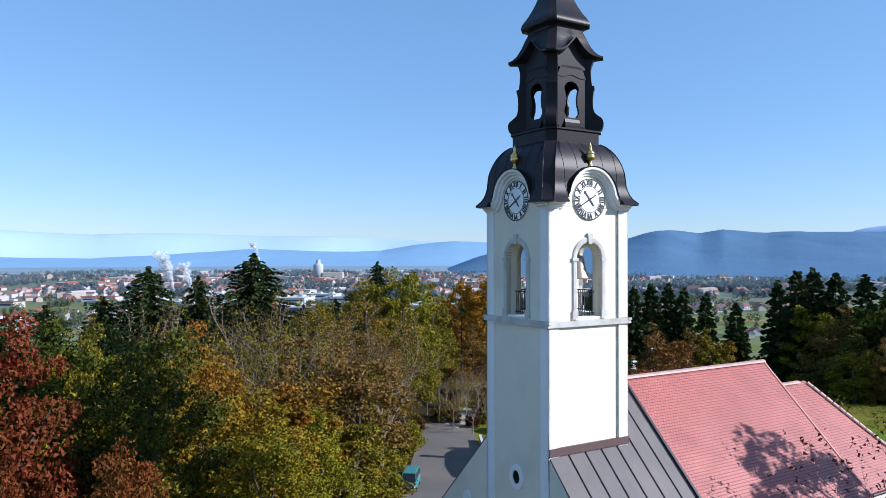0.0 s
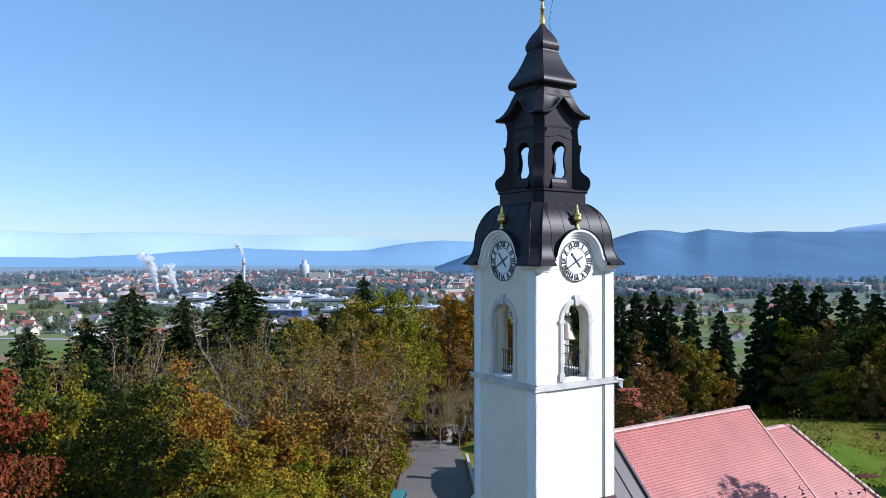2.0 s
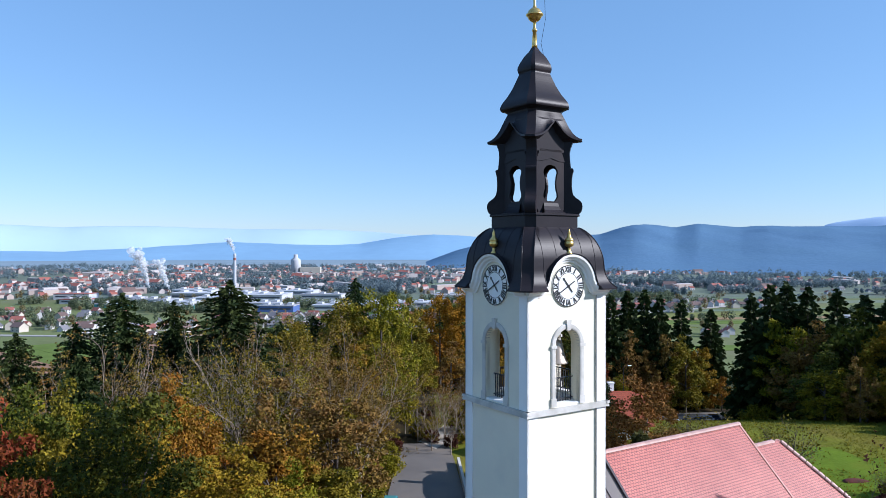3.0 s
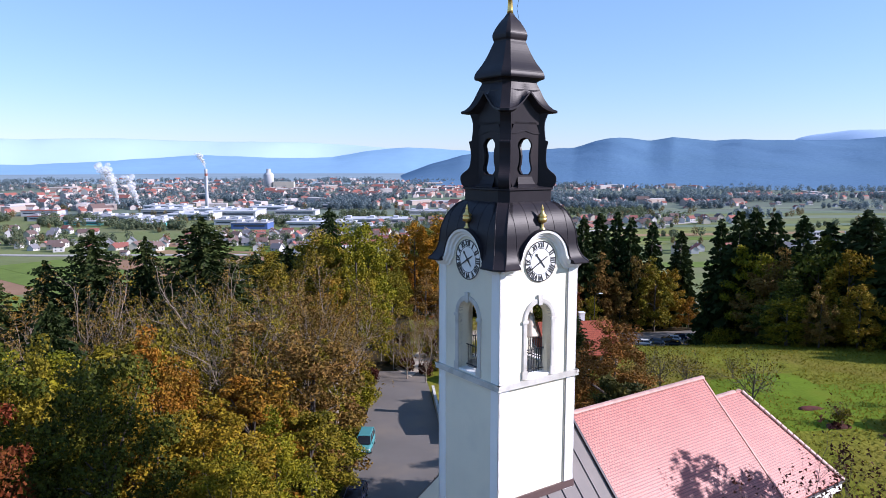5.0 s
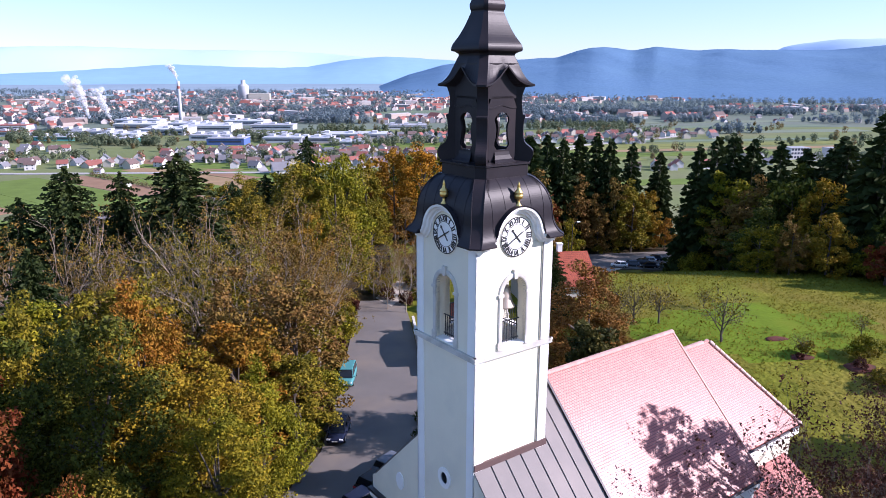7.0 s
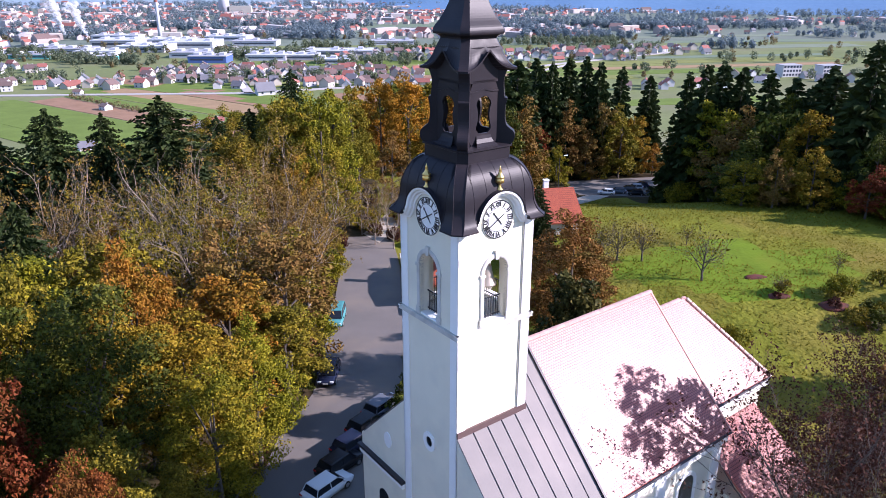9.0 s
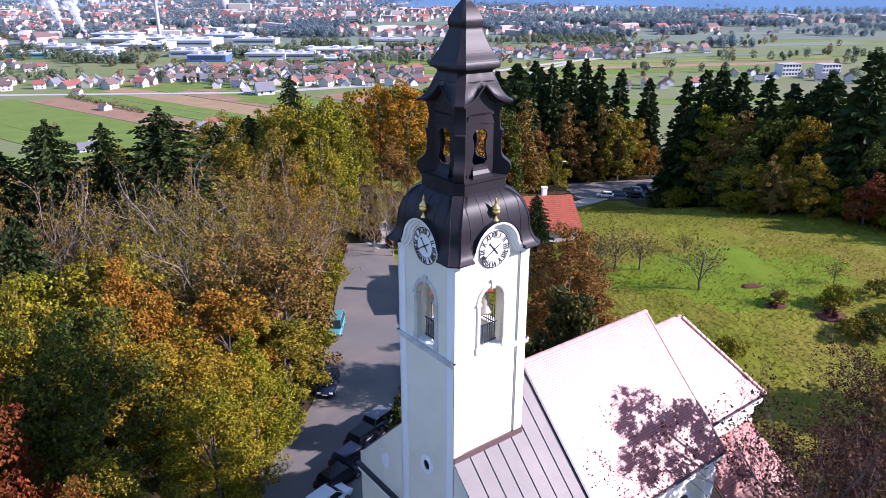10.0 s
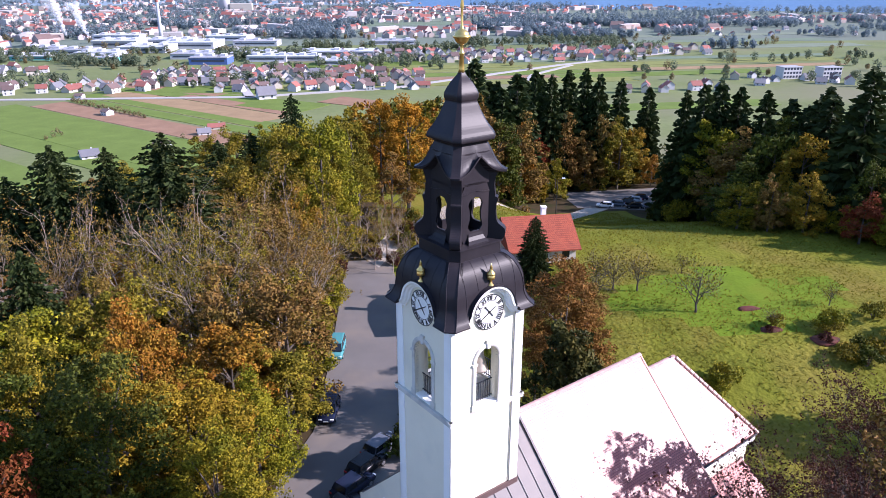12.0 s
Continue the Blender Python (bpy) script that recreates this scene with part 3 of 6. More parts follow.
lathe(bm, [(0.08, 39.46)] + [(0.34 * math.cos(radians(a)), 39.82 + 0.32 * math.sin(radians(a))) for a in range(-72, 0, 12)] + [(0.4, 39.8), (0.4, 39.86)] + [(0.34 * math.cos(radians(a)), 39.84 + 0.32 * math.sin(radians(a))) for a in range(10, 80, 12)] + [(0.1, 40.17), (0.06, 40.3), (0.05, 40.9), (0.08, 41.1), (0.05, 41.4), (0.035, 42.6)], 18)
cp("gilded_ball", bm, GOLD, "gilded ball with a slender rod", None, True)

# nave, front bay, choir
NV, EV, EZ, RZ = 0.05, 6.75, 12.2, 18.95   # ridge line, half width, eaves and ridge heights


def gable_roof(name, u0, u1, half, ez, rz, material, label, thick=0.22, hip=0.0, over=0.0):
    bm = bmesh.new()
    slope = (rz - ez) / half
    e = over
    hv = half + e
    zz = ez - slope * e
    for s in (-1, 1):
        quad = [(u0, NV + s * hv, zz), (u1 + (hip + 0 if hip else 0), NV + s * hv, zz), (u1, NV, rz), (u0, NV, rz)]
        top = [bm.verts.new(p) for p in quad]
        bot = [bm.verts.new((p[0], p[1], p[2] - thick)) for p in quad]
        bm.faces.new(top if s < 0 else top[::-1])
        bm.faces.new(bot[::-1] if s < 0 else bot)
        for i in range(4):
            j = (i + 1) % 4
            if (i == 2) or (hip and i == 1):
                continue
            bm.faces.new((top[i], top[j], bot[j], bot[i]))
    if hip:
        tri = [(u1 + hip, NV - hv, zz), (u1 + hip, NV + hv, zz), (u1, NV, rz)]
        top = [bm.verts.new(p) for p in tri]
        bot = [bm.verts.new((p[0], p[1], p[2] - thick)) for p in tri]
        bm.faces.new(top)
        bm.faces.new(bot[::-1])
        bm.faces.new((top[1], top[0], bot[0], bot[1]))
    bmesh.ops.recalc_face_normals(bm, faces=bm.faces)
    return cp(name, bm, material, label)


gable_roof("nave_roof", 4.38, 15.25, EV, EZ, RZ, REDTILE, "red plain-tile nave roof shiny in the sun")
gable_roof("front_roof", -2.215, 4.36, EV, EZ - 0.12, RZ - 0.12, TIN, "brown-grey standing-seam metal roof", 0.1)
gable_roof("choir_roof", 15.26, 19.25, 4.95, 12.5, 17.45, REDTILE, "red plain-tile choir roof with a hipped end", hip=3.55)
bm = bmesh.new()
for u0, u1, half, ez, rz in ((-1.95, 15.2, EV - 0.35, EZ - 0.2, RZ - 0.5), (15.2, 22.4, 4.6, 12.1, 12.4)):
    loft(bm, [[(u, NV + v, z) for v, z in ((-half, -0.6), (half, -0.6), (half, ez), (0, rz), (-half, ez))] for u in (u0, u1)])
bmesh.ops.recalc_face_normals(bm, faces=bm.faces)
cp("nave_wall", bm, CREAM, "cream rendered nave walls")
# west front: wall with sloping shoulders either side of the tower
for s in (-1, 1):
    bm = bmesh.new()
    m = Matrix.Translation((-H, NV, 0)) @ Matrix.Rotation(radians(-90), 4, "Z")
    out = [(s * 2.1, -0.5), (s * 6.95, -0.5), (s * 6.95, 11.9), (s * 6.6, 12.12), (s * 2.1, 16.62)]
    slab(bm, out, -0.32, 0, m)
    bmesh.ops.recalc_face_normals(bm, faces=bm.faces)
    cp("front_wall", bm, CREAM, "cream west front with a sloping shoulder")
    bm = bmesh.new()
    slab(bm, [(s * 2.3, 10.95), (s * 7.1, 10.95), (s * 7.1, 11.12), (s * 2.3, 11.12)], -0.1, 0.28, m)
    bmesh.ops.recalc_face_normals(bm, faces=bm.faces)
    cp("front_cornice", bm, TRIM, "dark metal-capped cornice")
    bm = bmesh.new()
    slab(bm, [(s * 2.35, 10.6), (s * 7.0, 10.6), (s * 7.02, 10.94), (s * 2.35, 10.94)], -0.05, 0.18, m)
    bmesh.ops.recalc_face_normals(bm, faces=bm.faces)
    cp("front_moulding", bm, WHITE, "white moulding under the cornice")
    ring = [(s * 4.0 + 0.36 * math.cos(2 * math.pi * i / 28), 12.95 + 0.5 * math.sin(2 * math.pi * i / 28)) for i in range(28)]
    bm = bmesh.new()
    slab(bm, ring, -0.02, 0.05, m)
    bmesh.ops.recalc_face_normals(bm, faces=bm.faces)
    cp("blind_oculus", bm, WHITE, "white blind round panel")
    bm = bmesh.new()
    slab(bm, [(s * 4.6 - 0.5, 5.5), (s * 4.6 + 0.5, 5.5), (s * 4.6 + 0.5, 8.6)] + arc(s * 4.6, 8.6, 0.5, 0, 180, 8)[1:], -0.02, 0.04, m)
    bmesh.ops.recalc_face_normals(bm, faces=bm.faces)
    cp("front_window", bm, GLASS, "dark arched window")
m = side(3)
bm = bmesh.new()
cz = 15.15
for i in range(32):
    t0, t1 = 2 * math.pi * i / 32, 2 * math.pi * (i + 1) / 32
    slab(bm, [(0.26 * math.cos(t0), cz + 0.3 * math.sin(t0)), (0.5 * math.cos(t0), cz + 0.55 * math.sin(t0)), (0.5 * math.cos(t1), cz + 0.55 * math.sin(t1)), (0.26 * math.cos(t1), cz + 0.3 * math.sin(t1))], -0.02, 0.07, m)
bmesh.ops.remove_doubles(bm, verts=bm.verts, dist=0.0005)
oculus = cp("oculus", bm, WHITE, "white-framed round window")
bm = bmesh.new()
slab(bm, [(0.27 * math.cos(2 * math.pi * i / 24), cz + 0.31 * math.sin(2 * math.pi * i / 24)) for i in range(24)], -0.02, 0.02, m)
cp("oculus_pane", bm, GLASS, "dark pane", oculus)

# standing seams on the metal roof, flashing at the tower foot
for i in range(7):
    u = -1.2 + 0.93 * i
    for s in (-1, 1):
        v0 = 2.3 if u < H + 0.1 else 0.1
        bm = bmesh.new()
        pts = [(u, NV + s * v, RZ - 0.12 - v) for v in (v0, EV)]
        loft(bm, [[(p[0] + dx, p[1], p[2] + dz) for dx, dz in ((-0.018, 0.0), (0.018, 0.0), (0.018, 0.07), (-0.018, 0.07))] for p in pts])
        cp("seam", bm, TRIM)
bm = bmesh.new()
box(bm, -H - 0.02, H + 0.08, -H - 0.1, -H + 0.02, 16.55, 16.88)
box(bm, -H - 0.02, H + 0.08, H - 0.02, H + 0.1, 16.55, 16.88)
box(bm, H - 0.02, H + 0.1, -H, H, 16.55, 16.88)
cp("flashing", bm, mat("flashing", (0.12, 0.075, 0.07), 0.5, 0.2), "brown metal flashing at the tower foot")
# added round strip that draws the shadow line along the pilaster's edge
bm = bmesh.new()
tube(bm, [(1.68, -H - 0.06, 27.0), (1.68, -H - 0.06, 16.9)], [0.03, 0.03], 8)
cp("lightning_rod_pipe", bm, mat("shadow_line_grey", (0.35, 0.35, 0.34), 0.5, 0.3), "thin grey downpipe on the tower")
# verge and eaves trims
for u in (4.33, 15.3):
    for s in (-1, 1):
        bm = bmesh.new()
        loft(bm, [[(u + dx, NV + s * v, RZ - v + dz) for dx, dz in ((-0.06, -0.18), (0.07, -0.18), (0.07, 0.05), (-0.06, 0.05))] for v in (0.0, EV + 0.05)])
        bmesh.ops.recalc_face_normals(bm, faces=bm.faces)
        cp("verge_board", bm, TRIM if u < 5 else RIDGE, "dark verge board" if u < 5 else "tiled verge")
for u0, u1, v, z in ((-2.0, 15.25, EV, EZ), (15.3, 22.8, 4.95, 12.5)):
    for s in (-1, 1):
        bm = bmesh.new()
        tube(bm, [(u0, NV + s * (v + 0.08), z - 0.1), (u1, NV + s * (v + 0.08), z - 0.1)], [0.075, 0.075], 8)
        cp("gutter", bm, TRIM, "dark metal gutter")
        bm = bmesh.new()
        box(bm, u0, u1, NV + s * (v - 0.25) - 0.2, NV + s * (v - 0.25) + 0.2, z - 0.75, z - 0.25)
        cp("eaves_cornice", bm, WHITE, "white eaves cornice")
bm = bmesh.new()
loft(bm, [[(22.85, NV - 5.0, 12.33), (22.75, NV - 5.0, 12.33), (22.75, NV - 5.0, 12.5), (22.85, NV - 5.0, 12.5)], [(22.85, NV + 5.0, 12.33), (22.75, NV + 5.0, 12.33), (22.75, NV + 5.0, 12.5), (22.85, NV + 5.0, 12.5)]])
cp("gutter", bm, TRIM, "dark metal gutter")
# nave windows and buttress strips, south and north
for s in (-1, 1):
    for u in (1.6, 6.6, 11.8):
        m = Matrix.Translation((u, NV + s * (EV - 0.35), 0)) @ (Matrix.Identity(4) if s < 0 else Matrix.Rotation(math.pi, 4, "Z"))
        bm = bmesh.new()
        slab(bm, [(-0.75, 6), (0.75, 6), (0.75, 9.6)] + arc(0, 9.6, 0.75, 0, 180, 10)[1:], -0.1, 0.03, m)
        cp("nave_window", bm, GLASS, "dark arched nave window")
        bm = bmesh.new()
        sweep(bm, [(-0.85, 5.9)] + arc(0, 9.6, 0.85, 180, 0, 12) + [(0.85, 5.9)], [(-0.05, -0.12), (0.08, -0.12), (0.08, 0.14), (-0.05, 0.14)], m)
        cp("window_surround", bm, WHITE, "white window surround")
    for u in (4.0, 9.2, 14.6):
        bm = bmesh.new()
        y = NV + s * (EV - 0.35)
        box(bm, u - 0.45, u + 0.45, y - 0.1, y + 0.1, -0.5, 11.5)
        cp("pilaster", bm, WHITE, "white pilaster strip")
# sacristy beside the choir, with its own roof
bm = bmesh.new()
box(bm, 15.9, 21.5, -9.2, -4.5, -0.5, 7.2)
cp("sacristy_wall", bm, CREAM, "cream sacristy wall")
bm = bmesh.new()
top = [(15.6, -9.6, 7.1), (21.9, -9.6, 7.1), (21.9, -4.45, 10.6), (15.6, -4.45, 10.6)]
tv, bv = [bm.verts.new(p) for p in top], [bm.verts.new((p[0], p[1], p[2] - 0.2)) for p in top]
bm.faces.new(tv)
bm.faces.new(bv[::-1])
for i in range(4):
    j = (i + 1) % 4
    bm.faces.new((tv[i], bv[i], bv[j], tv[j]))
cp("sacristy_roof", bm, REDTILE, "red tiled lean-to roof")

# thin conductor wire beside the top
bm = bmesh.new()
tube(bm, [(0.05, -0.1, 42.3), (0.32, -0.3, 41.0), (0.36, -0.34, 39.6), (0.22, -0.2, 38.5), (0.3, -0.3, 37.9)], [0.012] * 5, 4)
cp("conductor_wire", bm, BLACK, "thin dark lightning conductor wire")
# ridge tiles
RIDGEPALE = mat("pale_ridge_tile", (0.42, 0.25, 0.21), 0.5, vary=0.2, obj_vary=0.3)
bm = bmesh.new()
loft(bm, [[(x, 0.17 * k * math.cos(radians(a)), 0.14 * k * math.sin(radians(a)) - 0.03) for a in range(0, 181, 36)] for x, k in ((0.0, 1.04), (0.36, 1.0))])
bmesh.ops.recalc_face_normals(bm, faces=bm.faces)
first = cp("ridge_tile", bm, RIDGEPALE, "pale half-round ridge tile")
first.location = (4.4, NV, RZ)
for i in range(42):
    u = 4.73 + 0.33 * i
    ob = new("ridge_tile", first.data)
    ob.parent = church
    if u < 15.1:
        ob.location = (u, NV, RZ)
    else:
        ob.location = (u, NV, 17.45)
for s in (-1, 1):
    for i in range(18):
        t = (i + 0.4) / 18
        ob = new("hip_tile", first.data)
        ob.parent = church
        ob.location = (19.25 + 3.5 * t, NV + s * 4.95 * t, 17.45 - 4.95 * t + 0.03)
        ob.rotation_euler = Vector((3.5, s * 4.95, -4.95)).to_track_quat("X", "Z").to_euler()

# ---------------------------------------------------------------- trees
LEAF = {
    "olive": leaf_mat("olive_leaves", (0.105, 0.092, 0.008), (0.22, 0.155, 0.012)),
    "green": leaf_mat("green_leaves", (0.035, 0.047, 0.006), (0.085, 0.088, 0.009)),
    "yellow": leaf_mat("yellow_green_leaves", (0.118, 0.12, 0.006), (0.22, 0.17, 0.009)),
    "ochre": leaf_mat("ochre_leaves", (0.26, 0.14, 0.010), (0.17, 0.125, 0.010)),
    "gold": leaf_mat("gold_leaves", (0.34, 0.135, 0.008), (0.24, 0.12, 0.010)),
    "amber": leaf_mat("amber_leaves", (0.26, 0.09, 0.010), (0.19, 0.11, 0.012)),
    "russet": leaf_mat("russet_leaves", (0.2, 0.088, 0.018), (0.15, 0.085, 0.016)),
    "rust": leaf_mat("rust_leaves", (0.17, 0.034, 0.010), (0.12, 0.045, 0.011)),
    "brown": leaf_mat("brown_leaves", (0.185, 0.098, 0.026), (0.14, 0.098, 0.018)),
    "spruce": leaf_mat("spruce_needles", (0.018, 0.032, 0.009), (0.034, 0.046, 0.011), 0.5, 0.1),
    "red": leaf_mat("dark_red_leaves", (0.07, 0.02, 0.014), (0.042, 0.018, 0.010)),
}
LEAF_WORDS = {"russet": "russet-brown broadleaf tree beside the church", "gold": "golden-orange broadleaf tree in full autumn leaf", "amber": "amber-orange broadleaf tree in autumn leaf", "olive": "olive-green broadleaf tree turning in autumn", "green": "dark green broadleaf tree in the wood", "yellow": "yellow-green broadleaf tree in autumn leaf", "ochre": "ochre and gold broadleaf tree in autumn", "rust": "rust-red broadleaf tree in autumn leaf", "brown": "brown-leaved broadleaf tree in late autumn", "red": "thinly leaved tree with dark red leaves"}


def quads(name, centre, ax, bx, material, parent=None):
    """Many small diamond leaves in one mesh."""
    n = len(centre)
    co = np.stack([centre + ax, centre + bx, centre - ax, centre - bx], 1).reshape(-1, 3)
    me = bpy.data.meshes.new(name)
    me.vertices.add(4 * n)
    me.vertices.foreach_set("co", co.ravel())
    me.loops.add(4 * n)
    me.loops.foreach_set("vertex_index", np.arange(4 * n))
    me.polygons.add(n)
    me.polygons.foreach_set("loop_start", np.arange(0, 4 * n, 4))
    me.update(calc_edges=True)
    me.materials.append(material)
    ob = new(name, me)
    if parent is not None:
        ob.parent = parent
    return ob


def tris(name, centre, ax, bx, material, parent=None):
    """Many small pointed leaves in one mesh."""
    n = len(centre)
    co = np.stack([centre + ax * 1.3, centre - ax * 0.5 + bx, centre - ax * 0.5 - bx], 1).reshape(-1, 3)
    me = bpy.data.meshes.new(name)
    me.vertices.add(3 * n)
    me.vertices.foreach_set("co", co.ravel())
    me.loops.add(3 * n)
    me.loops.foreach_set("vertex_index", np.arange(3 * n))
    me.polygons.add(n)
    me.polygons.foreach_set("loop_start", np.arange(0, 3 * n, 3))
    me.update(calc_edges=True)
    me.materials.append(material)
    ob = new(name, me)
    if parent is not None:
        ob.parent = parent
    return ob


def leaf_axes(rng, n, size, up=0.5, outward=None, order=0.9):
    nrm = rng.normal(size=(n, 3))
    nrm[:, 2] += up
    if outward is not None:
        nrm += outward * order
    nrm /= np.linalg.norm(nrm, axis=1)[:, None]
    t = rng.normal(size=(n, 3))
    a = np.cross(nrm, t)
    a /= np.linalg.norm(a, axis=1)[:, None]
    b = np.cross(nrm, a)
    s = size * rng.uniform(0.6, 1.3, n)[:, None]
    return a * s * 0.62, b * s * 0.42


def branches(bm, rng, start, way, length, radius, depth, tips, spread_=0.6, seg=4, lift=0.25):
    p, d = Vector(start), Vector(way).normalized()
    pts, rad, n = [p.copy()], [radius], 3
    for i in range(n):
        d = (d + Vector(rng.normal(size=3)) * 0.16 + Vector((0, 0, lift * 0.3))).normalized()
        p = p + d * length / n
        pts.append(p.copy())
        rad.append(radius * (1 - 0.62 * (i + 1) / n))
    tube(bm, pts, rad, seg if radius > 0.03 else 3, False)
    tips.append((pts[-1], depth))
    if depth > 0:
        for k in range(3 + (depth > 1)):
            q = pts[1 + k % 3]
            off = Vector(rng.normal(size=3))
            off = (off - off.dot(d) * d).normalized()
            branches(bm, rng, q, d + off * spread_ * rng.uniform(0.7, 1.5), length * rng.uniform(0.5, 0.72), radius * 0.45, depth - 1, tips, spread_, seg, lift)


def crown_cloud(rng, hgt, rad, base, clumps, per, clump_r):
    """Leaf places: clumps over an uneven, lobed crown."""
    lobes = rng.uniform(0, 6.28, 6)
    cs = []
    while len(cs) < clumps:
        v = rng.normal(size=3)
        v /= np.linalg.norm(v)
        if v[2] < -0.55:
            continue
        az = math.atan2(v[1], v[0])
        wob = 1 + 0.16 * math.sin(2 * az + lobes[0]) + 0.13 * math.sin(3 * az + lobes[1] + 3 * v[2]) + 0.12 * math.sin(5 * v[2] + lobes[2])
        r = (0.6 + 0.4 * rng.uniform() ** 0.6) * wob
        taper = 1 - 0.25 * max(0, v[2])
        cs.append((v[0] * rad * r * taper, v[1] * rad * r * taper, base + (hgt - base) * (0.45 + 0.52 * v[2] * min(r, 1.12))))
    cs = np.array(cs)
    idx = np.repeat(np.arange(clumps), per)
    off = rng.normal(size=(len(idx), 3))
    off /= np.linalg.norm(off, axis=1)[:, None]
    rr = clump_r * rng.uniform(0.6, 1.35, clumps)
    pts = cs[idx] + off * (rr[idx] * rng.uniform(0.3, 1.0, len(idx)) ** 0.6)[:, None] * np.array([1, 1, 0.7])
    return cs, pts, off


def broadleaf(seed, hgt, rad, base, clumps, per, leaf, colour, clump_r=0.95, limbs=9):
    rng = np.random.default_rng(seed)
    root = empty("tree", Matrix.Identity(4), LEAF_WORDS[colour], "tree", "woodland trees")
    cs, pts, off = crown_cloud(rng, hgt, rad, base, clumps, per, clump_r)
    bm = bmesh.new()
    lean = rng.normal(size=2) * 0.25
    tr = 0.011 * hgt + 0.05
    trunk = [(lean[0] * t * t, lean[1] * t * t, -0.4 + (hgt * 0.8 + 0.4) * t) for t in (0, 0.25, 0.5, 0.75, 1)]
    tube(bm, trunk, [tr * 1.25, tr, tr * 0.75, tr * 0.45, tr * 0.15], 7)
    order = rng.permutation(clumps)[:limbs]
    for i in order:
        c = Vector(cs[i])
        z0 = max(base * 0.8, min(c.z - 1.2, hgt * 0.6))
        s = Vector((0, 0, z0))
        mid = s.lerp(c, 0.5) + Vector((0, 0, 0.35))
        tube(bm, [s, mid, c], [tr * 0.45, tr * 0.28, tr * 0.08], 5)
    part("trunk", bm, BARK, root, "grey-brown trunk and limbs")
    a, b = leaf_axes(rng, len(pts), leaf, 0.45, off)
    tris("crown", pts, a, b, LEAF[colour], root)
    return root


def bare_tree(seed, hgt, colour=None, leaves=0, words="bare grey tree with fine upright twigs", depth=4, limbs=7, spread_=0.5, trunk_frac=0.25, group="woodland trees", wood=None):
    rng = np.random.default_rng(seed)
    root = empty("bare_tree", Matrix.Identity(4), words, "tree", group)
    bm = bmesh.new()
    tips = []
    tr = 0.013 * hgt + 0.03
    z1 = hgt * trunk_frac
    tube(bm, [(0, 0, -0.4), (0.05, 0.03, z1 * 0.5), (0, 0.05, z1), (0.1, 0, hgt * 0.55)], [tr * 1.3, tr, tr * 0.85, tr * 0.3], 7)
    for i in range(limbs):
        az = 2.4 * i + rng.uniform(0, 0.8)
        z0 = z1 + (hgt * 0.3) * i / limbs
        branches(bm, rng, (0, 0.03, z0), (math.cos(az) * 0.75, math.sin(az) * 0.75, 0.9), hgt * rng.uniform(0.34, 0.46) * (1 - 0.25 * i / limbs), tr * 0.4, depth - 1, tips, spread_)
    part("limb_work", bm, wood or TWIG, root, "grey twigs")
    if leaves:
        fine = np.array([tuple(p) for p, d in tips if d <= 1])
        pick = fine[rng.integers(0, len(fine), leaves)] + rng.normal(size=(leaves, 3)) * 0.16
        a, b = leaf_axes(rng, leaves, 0.16, 0.3)
        tris("crown", pick, a, b, LEAF[colour], root)
    return root


def spruce(seed, hgt, rad, levels=26, per=11, leaf=0.5, words="dark green spruce standing in the wood", bow=0.42):
    rng = np.random.default_rng(seed)
    root = empty("spruce", Matrix.Identity(4), words, "tree", "conifers")
    bm = bmesh.new()
    tube(bm, [(0, 0, -0.4), (0, 0, hgt * 0.5), (0, 0, hgt * 0.97)], [0.014 * hgt, 0.008 * hgt, 0.02], 7)
    part("trunk", bm, BARK, root, "straight brown trunk")
    c, a, b = [], [], []
    sides = (-1, 1) if leaf > 1 else (-1.2, 0, 1.2)
    for lv in range(levels):
        t = lv / (levels - 1)
        z = hgt * (0.07 + 0.92 * t)
        r = rad * (1 - t) ** bow * rng.uniform(0.82, 1.15) + 0.06
        nb = int(12 - 6 * t)
        lf = leaf * (0.55 + 0.45 * (1 - t))
        for k in range(nb):
            az = 6.283 * (k + rng.uniform(-0.35, 0.35)) / nb + lv * 1.1
            rr = r * rng.uniform(0.75, 1.12)
            zj = rng.uniform(-0.9, 0.9) * hgt / levels
            d = np.array([math.cos(az), math.sin(az), 0])
            sd = np.array([-d[1], d[0], 0])
            n = max(2, int(per * rr / rad + 1))
            for i in range(n):
                f = (i + 0.7) / n
                p = d * rr * f + np.array([0, 0, z + zj - 0.35 * rr * f ** 1.2 + 0.12 * rr * f ** 3])
                for s in sides:
                    q = p + sd * s * lf * 0.6 * (1.15 - f) + rng.normal(size=3) * 0.08
                    hang = np.array([rng.normal() * 0.45, rng.normal() * 0.45, -0.8])
                    c.append(q + np.array([0, 0, -lf * 0.12]))
                    a.append((d + sd * s * 0.8 + np.array([0, 0, -0.2 + rng.normal() * 0.25])) * lf * 0.62)
                    b.append(hang * lf * 0.5)
    quads("crown", np.array(c), np.array(a), np.array(b), LEAF["spruce"], root)
    return root


def recolour(proto, colour):
    """The same tree in another leaf colour."""
    ob = copy_thing(proto, Matrix.Identity(4))
    ob["label"] = LEAF_WORDS[colour]
    for ch in ob.children:
        if ch.name.startswith("crown"):
            ch.data = ch.data.copy()
            ch.data.materials[0] = LEAF[colour]
    return ob


def remove(ob):
    for o in (*ob.children_recursive, ob):
        bpy.data.objects.remove(o)




